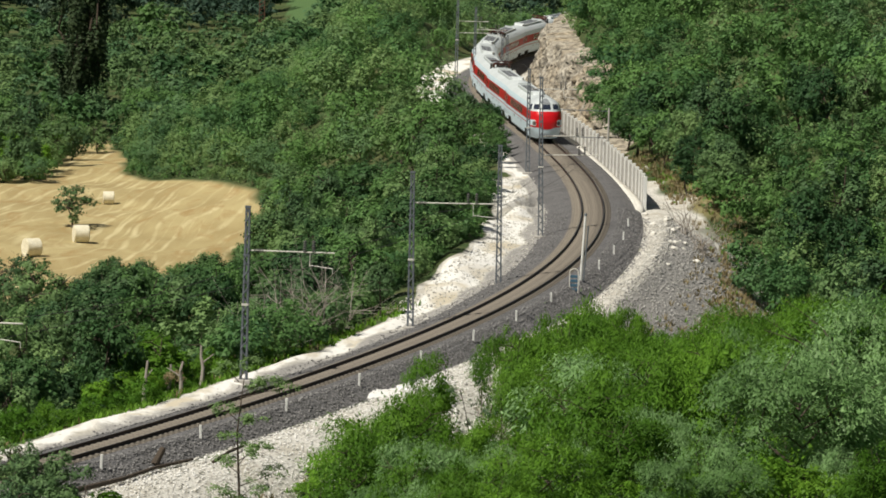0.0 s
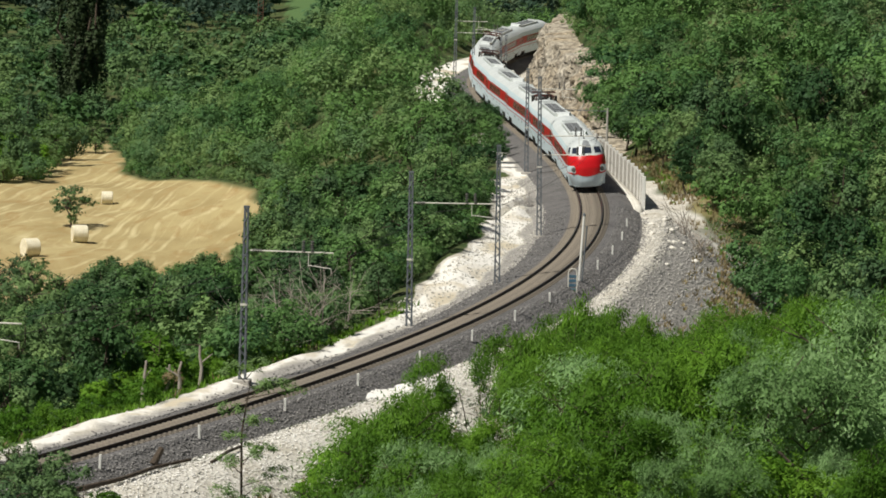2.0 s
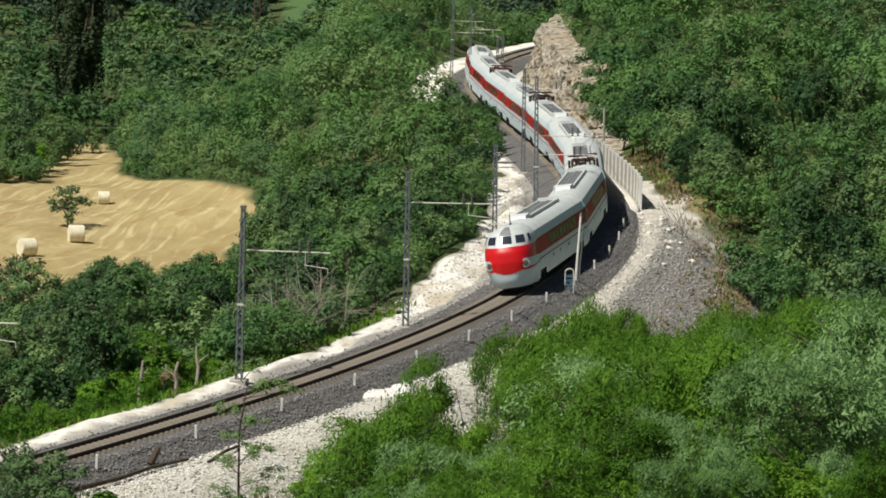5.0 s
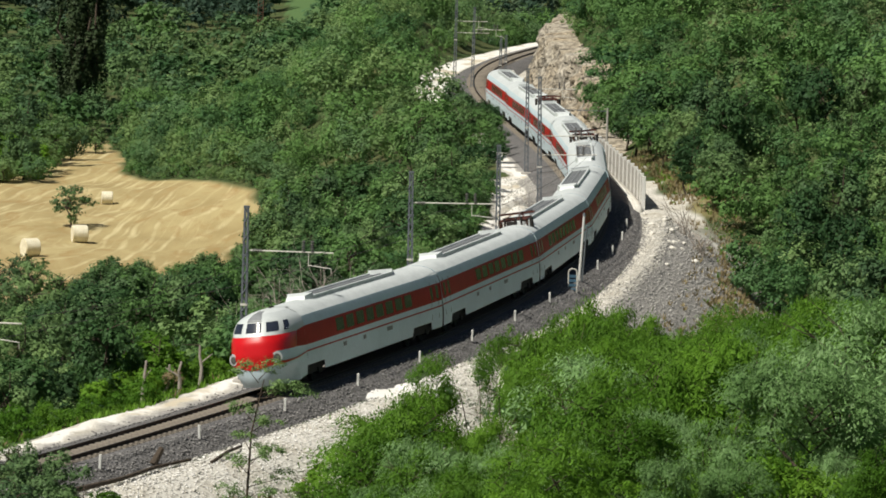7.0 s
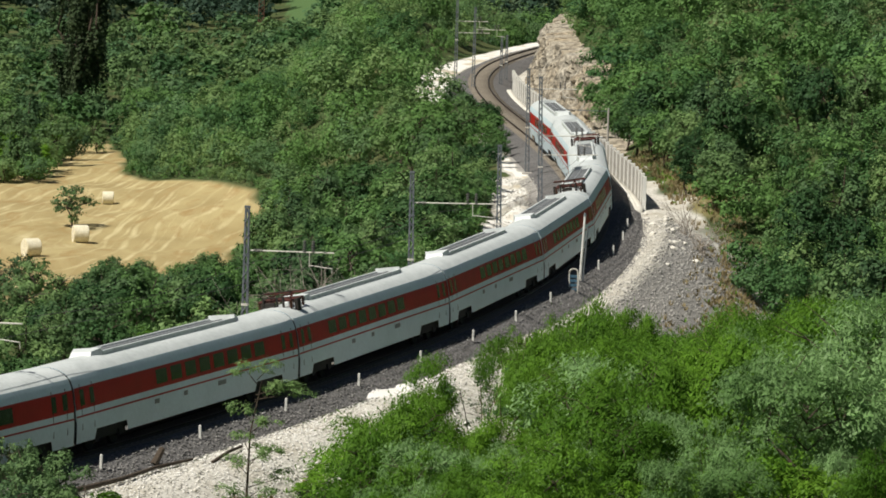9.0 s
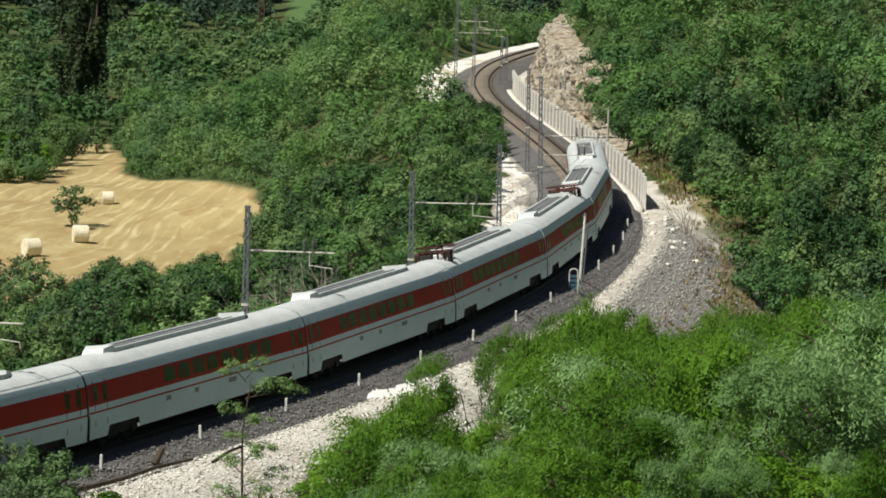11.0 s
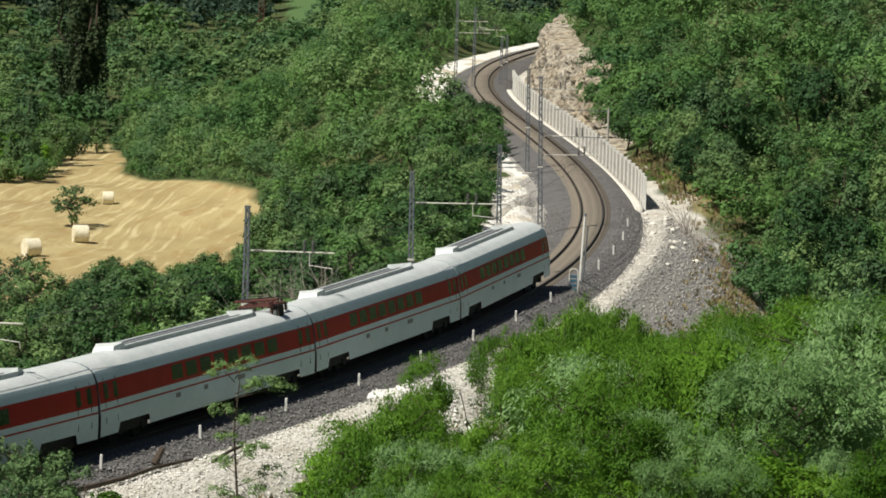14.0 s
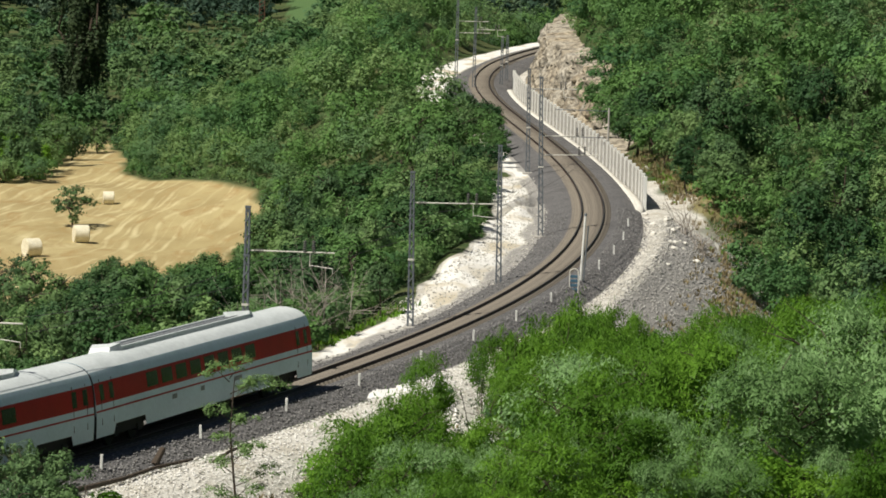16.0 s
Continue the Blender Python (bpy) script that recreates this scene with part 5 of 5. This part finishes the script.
def lattice_mast(height, wide=0.36, deep=0.30, mat=None):
    mat = mat or STEEL
    mast = thing("catenary_mast", "grey lattice steel catenary mast on a concrete foot", "mast", "catenary masts")
    bm = bmesh.new()
    box(bm, -0.4, 0.4, -0.4, 0.4, -1.0, 0.12, bevel=0.04)
    part("foundation", bm, CONCRETE, mast)
    for s in (-1, 1):
        bm = bmesh.new()
        vs = []
        for z, k in ((0.1, 1.0), (height, 0.62)):
            x = s * wide / 2 * k
            d = deep / 2 * k
            vs.append([bm.verts.new(p) for p in ((x - s * 0.085, -d, z), (x, -d, z), (x, d, z), (x - s * 0.085, d, z))])
        for i in range(4):
            j = (i + 1) % 4
            bm.faces.new((vs[0][i], vs[0][j], vs[1][j], vs[1][i]))
        bm.faces.new(vs[1])
        bmesh.ops.recalc_face_normals(bm, faces=bm.faces)
        part("upright", bm, mat, mast)
    bm = bmesh.new()
    z, s, step = 0.3, 1, 0.42
    while z + step < height:
        k0, k1 = 1 - 0.38 * z / height, 1 - 0.38 * (z + step) / height
        for d in (-1, 1):
            bar(bm, (s * wide / 2 * k0, d * deep / 2 * k0, z), (-s * wide / 2 * k1, d * deep / 2 * k1, z + step), 0.026, 4)
        z, s = z + step, -s
    tagged(part("lacing", bm, mat, mast), kind="stuff")
    for z in (height * 0.44, height * 0.72, height - 0.05):
        k = 1 - 0.38 * z / height
        bm = bmesh.new()
        box(bm, -wide / 2 * k - 0.02, wide / 2 * k + 0.02, -deep / 2 * k - 0.02, deep / 2 * k + 0.02, z - 0.05, z + 0.05)
        part("collar", bm, PALE if z < height * 0.6 else mat, mast)
    return mast


def cantilever(mast, reach, z, lower=True):
    """The arm that holds the wires, towards local +x."""
    bm = bmesh.new()
    bar(bm, (0.1, 0, z), (reach, 0, z + 0.02), 0.032)
    arm = part("arm", bm, PALE, mast, "pale horizontal bracket arm")
    for x in (0.35, reach * 0.66, reach * 0.76):
        bm = bmesh.new()
        up = x > 0.5
        for k in range(5):
            if up:
                bar(bm, (x, 0, z + 0.04 + k * 0.11), (x, 0, z + 0.09 + k * 0.11), 0.085, 8)
            else:
                bar(bm, (x + k * 0.09, 0, z), (x + k * 0.09 + 0.04, 0, z), 0.08, 8)
        if up:
            bar(bm, (x, 0, z), (x, 0, z + 0.58), 0.03, 5)
        part("insulator", bm, GREY_INSULATOR, arm)
    if lower:
        bm = bmesh.new()
        bar(bm, (reach * 0.72, 0, z), (reach * 0.72, 0, z - 0.65), 0.02, 5)
        bar(bm, (reach * 0.98, 0, z - 0.72), (reach * 0.72, 0, z - 0.60), 0.022, 5)
        bar(bm, (reach * 0.98, 0, z - 0.72), (reach * 0.98, 0, z - 0.95), 0.015, 5)
        part("registration_arm", bm, PALE, arm)


MASTS = ((-20.5, 174.0, 8.3, 4.2, 0.0), (-9.2, 208.1, 8.3, 4.15, 0.2), (-1.62, 235.1, 8.35, 4.5, -0.6), (3.3, 259.9, 8.25, 0, -0.8), (6.4, 293.2, 10.6, 3.6, -1.3), (6.5, 350.8, 8.3, 3.8, -0.7),
         (0.9, 484.0, 10.6, 3.4, 0), (2.7, 463.0, 9.0, 3.2, 0.3), (5.7, 475.0, 5.6, 0, 0.3), (6.4, 487.0, 5.2, 0, 0.3))
for x, y, h, reach, tip in MASTS:
    mast = lattice_mast(h)
    a = math.atan(float(np.interp(y, LINE_Y, SLOPE)))
    mast.matrix_basis = Matrix.Translation((x, y, float(land(x, y)) + 0.02)) @ Matrix.Rotation(-a * 0.4, 4, "Z") @ Matrix.Rotation(radians(tip), 4, "Y")
    drop = -float(land(x, y))
    if reach:
        cantilever(mast, reach, 6.05 + drop * 0.4 + (0.4 if x > -5 else 0))
        if h > 10:
            cantilever(mast, reach + 0.2, 5.2 + drop * 0.4, False)


def round_post(x, y, h):
    post = thing("line_post", "slim grey post beside the fence", "post", m=Matrix.Translation((x, y, float(land(x, y)))))
    bm = bmesh.new()
    bar(bm, (0, 0, -0.4), (0, 0, h), 0.11, 10, 0.08)
    part("shaft", bm, CONCRETE, post)
    bm = bmesh.new()
    for z in (h - 0.25, h - 2.4):
        bar(bm, (0, 0, z), (-4.3, 0, z + 0.05), 0.03, 5)
    part("cross_bar", bm, STEEL, post)
    bm = bmesh.new()
    for z in (h - 0.25, h - 2.4):
        for k in range(4):
            bar(bm, (-0.7 - 0.0, 0, z + 0.04 + k * 0.1), (-0.7, 0, z + 0.09 + k * 0.1), 0.08, 8)
    part("insulator", bm, PORCELAIN, post)


round_post(13.0, 357.0, 5.0)


def wires():
    s = np.arange(-60, 480, 3.0)
    for name, z, sag, label in (("contact_wire", 5.25, 0.0, "taut copper contact wire"), ("messenger_wire", 6.15, 0.5, "sagging bare messenger wire")):
        ob = thing(name, label + " over the track", "wire")
        zz = z + 0.18 - sag * np.sin(np.pi * ((s % 30.0) / 30.0))
        p = beside(s, 0.1 + 0.12 * np.sin(s / 18.0))
        cu = bpy.data.curves.new(name, "CURVE")
        cu.dimensions, cu.bevel_depth, cu.bevel_resolution = "3D", 0.012, 0
        sp = cu.splines.new("POLY")
        sp.points.add(len(s) - 1)
        sp.points.foreach_set("co", np.concatenate([p[:, :2], zz[:, None], np.ones((len(s), 1))], 1).ravel())
        cu.materials.append(WIRE)
        strand = new("strand", cu)
        strand.parent = ob


wires()


def build_fence():
    fence = thing("barrier_fence", "pale concrete post-and-panel barrier along the track", "fence")
    sa, sb = (float(np.interp(y, LINE_Y, LINE_S)) for y in (317.5, 466.0))
    n = 44
    post_bm, panel_bm = None, None
    for i in range(n + 1):
        s = sa + (sb - sa) * i / n
        u = 3.25 + 0.55 * (1 - float(soft(i, 0, 9)))
        x, y, a, _ = (float(q) for q in on_line(s))
        p = (x + u * math.cos(a), y - u * math.sin(a))
        z = float(land(*p))
        if i == 0:
            bm = bmesh.new()
            box(bm, -0.14, 0.14, -0.11, 0.11, -0.5, 2.45, bevel=0.02)
            post = part("post", bm, WHITE_PAINT, fence)
            first_post = post.data
        else:
            post = new("post", first_post)
            post.parent = fence
        post.matrix_basis = Matrix.Translation((p[0], p[1], z)) @ Matrix.Rotation(-a, 4, "Z")
        if i:
            d = Vector((p[0] - last[0], p[1] - last[1], 0))
            mid = Vector(((p[0] + last[0]) / 2, (p[1] + last[1]) / 2, (z + last_z) / 2))
            for k in range(3):
                if i == 1 and k == 0:
                    bm = bmesh.new()
                    box(bm, -0.05, 0.05, -d.length / 2 + 0.09, d.length / 2 - 0.09, 0.0, 0.72, bevel=0.012)
                    panel = part("panel", bm, CONCRETE, fence)
                    first_panel = panel.data
                else:
                    panel = new("panel", first_panel)
                    panel.parent = fence
                panel.matrix_basis = Matrix.Translation(mid + Vector((0, 0, 0.06 + k * 0.74))) @ Matrix.Rotation(math.atan2(-d.x, d.y), 4, "Z")
        last, last_z = p, z
    # kerb of white rubble concrete at its foot
    s = np.linspace(sa - 2, sb, 70)
    us = 3.25 + 0.55 * (1 - soft(np.arange(70) / 70 * n, 0, 9))
    rows = [(us - 0.75, -0.75), (us - 0.7, -0.22), (us - 0.15, -0.16), (us - 0.14, -0.8)]
    v, f = strip(s, rows)
    arrays("footing", v, np.concatenate([f, [(3, 2, 1, 0)]]), [PALE], fence)


build_fence()


def white_signal_post():
    x, y = 7.97, 257.0
    z = float(land(x, y))
    post = thing("white_post", "tall white tubular post on a concrete block", "post", m=Matrix.Translation((x, y, z)) @ Matrix.Rotation(radians(2.8), 4, "Y"))
    bm = bmesh.new()
    bar(bm, (0, 0, -0.2), (0, 0, 4.55), 0.085, 12, 0.07)
    part("tube", bm, WHITE_PAINT, post)
    bm = bmesh.new()
    bar(bm, (0, 0, 4.5), (0, 0, 4.66), 0.10, 12, 0.05)
    part("cap", bm, STEEL, post)
    bm = bmesh.new()
    bar(bm, (0.18, 0.3, 0.6), (0.22, 0.3, 3.9), 0.045, 8)
    part("conduit", bm, STEEL, post)
    bm = bmesh.new()
    box(bm, -0.3, 1.0, -0.6, 0.9, -0.6, 0.12, bevel=0.04)
    part("block", bm, PALE, post)


white_signal_post()


def blue_rack():
    x, y = 7.5, 252.5
    z = float(land(x, y))
    rack = thing("trackside_rack", "narrow white hooped rack with blue slats", "trackside rack", m=Matrix.Translation((x, y, z)))
    bm = bmesh.new()
    for s in (-0.24, 0.24):
        bar(bm, (s, 0, -0.3), (s, 0, 1.62), 0.04, 8)
    for i in range(6):
        a, b = math.pi * i / 6, math.pi * (i + 1) / 6
        bar(bm, (-0.24 * math.cos(a), 0, 1.62 + 0.2 * math.sin(a)), (-0.24 * math.cos(b), 0, 1.62 + 0.2 * math.sin(b)), 0.04, 8)
    part("hoop", bm, PALE, rack)
    for k in range(6):
        bm = bmesh.new()
        box(bm, -0.21, 0.21, -0.03, 0.03, 0.05 + k * 0.25, 0.21 + k * 0.25, bevel=0.008)
        part("slat", bm, BLUE, rack)


blue_rack()

peg_bm = bmesh.new()
box(peg_bm, -0.055, 0.055, -0.05, 0.05, -0.3, 0.58, bevel=0.015)
PEG = part("marker_peg", peg_bm, WHITE_PAINT)
tagged(PEG, "short white marker peg beside the ballast", "marker peg", "marker pegs")
for k in range(14):
    s = 116.8 + 10.25 * k
    p = beside(s, 2.5)
    m = Matrix.Translation((p[0], p[1], float(max(land(p[0], p[1]), bed_height(s, 2.5))) - 0.02)) @ Matrix.Rotation(radians(2.0 * math.sin(k * 2.3)), 4, "Y")
    if k == 0:
        PEG.matrix_basis = m
    else:
        copy_thing(PEG, m)


def lying_log(points, r, name, label):
    bm = bmesh.new()
    pts = [Vector((x, y, float(land(x, y)) + r * 0.7 + dz)) for x, y, dz in points]
    for i, (a, b) in enumerate(zip(pts, pts[1:])):
        bar(bm, a, b, r * (1 - 0.12 * i), 8, r * (1 - 0.12 * (i + 1)))
    tagged(part(name, bm, BARK), label, "log")


lying_log([(float(p[0]), float(p[1]), d) for p, d in ((beside(115.0, 3.9), 0), (beside(119.0, 3.9), 0.08), (beside(122.5, 3.6), 0.16), (beside(126.5, 3.7), 0.10), (beside(130.0, 3.6), 0.12), (beside(133.5, 3.7), 0.02))], 0.15, "fallen_branch", "long dark fallen trunk on white gravel")
lying_log([(-11.45, 179.0, 0.0), (-11.3, 179.3, 0.3), (-11.15, 179.6, 0.6)], 0.17, "tree_stump", "short broken leaning stump on white gravel")
lying_log([(float(p[0]), float(p[1]), d) for p, d in ((beside(133.5, 4.6), 0.0), (beside(135.5, 4.5), 0.2), (beside(138.0, 4.1), 0.1))], 0.08, "fallen_branch", "dark fallen branch on white gravel")


def heap(x, y, w, d, h, seed):
    bm = bmesh.new()
    bmesh.ops.create_grid(bm, x_segments=26, y_segments=26, size=1)
    for v in bm.verts:
        r = math.hypot(v.co.x, v.co.y) * (1 + 0.6 * noise.noise(Vector((v.co.x * 1.5, v.co.y * 1.5, seed))))
        k = max(0.0, 1 - r) ** 0.9
        px, py = x + v.co.x * w, y + v.co.y * d
        v.co = Vector((px, py, float(land(px, py)) - 0.08 + k * h + 0.06 * noise.noise(Vector((px * 3, py * 3, seed))) * k))
    tagged(part("white_mound", bm, LIMESAND, smooth=True), "small heap of bright white sand by the track", "heap")



heap(-3.2, 206.0, 1.7, 3.6, 0.34, 3.0)
heap(-1.7, 208.2, 1.1, 2.4, 0.24, 9.0)


def bale(x, y, turn, size=1.0):
    ob = thing("straw_bale", "round straw bale in the stubble field", "straw bale", "bales in the field", Matrix.Translation((x, y, float(land(x, y)))) @ Matrix.Rotation(turn, 4, "Z") @ Matrix.Scale(size, 4))
    bm = bmesh.new()
    bmesh.ops.create_cone(bm, cap_ends=True, segments=28, radius1=0.74, radius2=0.74, depth=1.25, matrix=Matrix.Translation((0, 0, 0.70)) @ Matrix.Rotation(math.pi / 2, 4, "Y"))
    bmesh.ops.bevel(bm, geom=[e for e in bm.edges if len({round(v.co.x, 3) for v in e.verts}) == 1], offset=0.06, segments=2, affect="EDGES")
    for v in bm.verts:
        v.co += Vector((noise.noise(v.co * 3), noise.noise(v.co * 3 + Vector((5, 0, 0))), 0)) * 0.03
        v.co.z = max(0.0, v.co.z)
    part("straw", bm, STRAW, ob)


bale(-29.6, 363.0, 0.25)
bale(-30.2, 400.0, 0.1, 0.8)
bale(-32.3, 349.0, 0.5)


def dead_bush(x, y, h, seed):
    rng = np.random.default_rng(seed)
    ob = thing("dead_bush", "leafless pale grey dead bush", "bush", "dead bushes", Matrix.Translation((x, y, float(land(x, y)) - 0.1)))
    bm = bmesh.new()
    for i in range(9):
        a, w = Vector((rng.normal() * 0.25, rng.normal() * 0.25, 0)), rng.uniform(0, 6.283)
        d = Vector((math.cos(w) * 0.45, math.sin(w) * 0.45, 1.0))
        r = 0.038
        for k in range(4):
            b = a + d * h * 0.26 * rng.uniform(0.8, 1.2)
            bar(bm, a, b, r, 5, r * 0.7)
            for q in range(2):
                e = a.lerp(b, rng.uniform(0.3, 1)) 
                bar(bm, e, e + (d + Vector(rng.normal(size=3) * 0.6)) * h * 0.2, r * 0.5, 4, r * 0.2)
            a, r = b, r * 0.7
            d = (d + Vector(rng.normal(size=3) * 0.42)).normalized()
    part("branch_work", bm, DEADWOOD, ob)


for x, y, h, seed in ((-7.6, 228, 4.8, 1), (-6.3, 230, 4.6, 2), (-8.9, 226, 4.2, 3), (-5.6, 233, 4.0, 4), (16.6, 303, 3.4, 7), (17.4, 297, 2.6, 8), (34.5, 424, 5.5, 9), (36.2, 421, 4.8, 10)):
    dead_bush(x, y, h, seed)


def dead_tree(x, y, h, seed):
    """A bare, broken trunk that still stands."""
    rng = np.random.default_rng(seed)
    bm = bmesh.new()
    a, r = Vector((0, 0, -0.3)), 0.13
    for k in range(4):
        b = a + Vector((rng.normal() * 0.07, rng.normal() * 0.05, (h + 0.3) / 4))
        bar(bm, a, b, r, 7, r * 0.8)
        a, r = b, r * 0.8
    bar(bm, Vector((0, 0, h * 0.55)), Vector((rng.normal() * 0.3, 0, h * 0.8)), 0.05, 5, 0.02)
    ob = part("dead_tree", bm, DEADWOOD)
    ob.location = (x, y, float(land(x, y)))
    tagged(ob, "bare pale broken dead tree standing in the growth", "dead tree", "dead trees")


for x, y, h, seed in ((-13.5, 203.0, 2.0, 31), (-12.1, 206.5, 1.5, 32), (-11.3, 210.5, 1.9, 33), (-12.9, 209.0, 1.6, 34)):
    dead_tree(x, y, h, seed)


def sapling():
    """A slender young tree with few leaves, in front of the line."""
    rng = np.random.default_rng(90)
    x, y = -7.55, 170.0
    z = float(land(x, y))
    ob = thing("young_locust_tree", "slender young locust tree with sparse pale green leaves", "tree", m=Matrix.Translation((x, y, z)))
    top = 4.8 - z
    bm = bmesh.new()
    pts = [Vector((0, 0, -0.3)), Vector((0.05, 0, top * 0.35)), Vector((-0.06, 0, top * 0.7)), Vector((0.2, 0, top * 0.95))]
    for i, (a, b) in enumerate(zip(pts, pts[1:])):
        bar(bm, a, b, 0.07 - 0.018 * i, 6, 0.052 - 0.018 * i)
    tips = [Vector(p) for p in ((0.35, 0, top), (-0.45, 0.1, top * 0.985), (1.1, 0, top * 0.93), (1.9, 0.1, top * 0.91), (0.75, 0.2, top * 0.90), (-0.5, 0, top * 0.80), (0.5, 0, top * 0.76), (-0.3, 0.2, top * 0.66), (0.35, 0, top * 0.60), (-0.55, 0, top * 0.56), (0.75, 0, top * 0.62), (-0.6, 0, top * 0.42), (0.5, 0.1, top * 0.44), (1.2, 0.1, top * 0.50), (0.1, 0, top * 0.36), (-0.3, 0.1, top * 0.28), (0.6, 0, top * 0.30))]
    for t in tips:
        bar(bm, Vector((0.0, 0, t.z - 0.45)), t, 0.022, 5, 0.008)
    part("trunk", bm, BARK, ob)
    v = [leaf_cloud(np.random.default_rng(91 + i), 380, (0.70, 0.70, 0.42), 0.13, 6, slim=0.45, spread=0.13, up=0.7, twigs=8) + tuple(t) for i, t in enumerate(tips)]
    v = np.concatenate(v)
    arrays("crown", v, leaf_faces(v), [LEAF_OLIVE], ob)
    SWAYING.append(ob)


sapling()


def bare_tree(x, y, h, seed):
    """A thin, half-bare young tree on the rubble."""
    rng = np.random.default_rng(seed)
    ob = thing("young_tree", "thin half-bare young tree on white rubble", "tree", m=Matrix.Translation((x, y, float(land(x, y)))))
    bm = bmesh.new()
    tips = []
    for i in range(5):
        a, d, r = Vector((rng.normal() * 0.1, rng.normal() * 0.1, -0.2)), Vector((rng.normal() * 0.22, rng.normal() * 0.22, 1)).normalized(), 0.05
        for k in range(5):
            b = a + d * h * 0.2
            bar(bm, a, b, r, 5, r * 0.8)
            if k > 1:
                e = b + (d + Vector(rng.normal(size=3) * 0.7)) * h * 0.13
                bar(bm, b, e, r * 0.5, 4, r * 0.2)
                tips.append(e)
            a, r, d = b, r * 0.8, (d + Vector(rng.normal(size=3) * 0.12)).normalized()
    part("trunk", bm, BARK, ob)
    v = np.concatenate([leaf_cloud(rng, 60, (0.4, 0.4, 0.3), 0.13, 4, slim=0.4, spread=0.2, twigs=5) + tuple(t) for t in tips])
    arrays("crown", v, leaf_faces(v), [LEAF_OLIVE], ob)


bare_tree(2.05, 196.0, 5.2, 201)
bare_tree(-0.6, 190.0, 3.6, 202)
for x, y, h in ((-29.4, 700.0, 16.0), (-25.0, 800.0, 15.0)):
    pole = lattice_mast(h, 1.0, 1.0, RUST)
    pole.name = "power_pylon"
    tagged(pole, "rust-brown lattice power pylon among the far trees", "pylon", "power pylons")
    pole.matrix_basis = Matrix.Translation((x, y, float(land(x, y))))


motions()
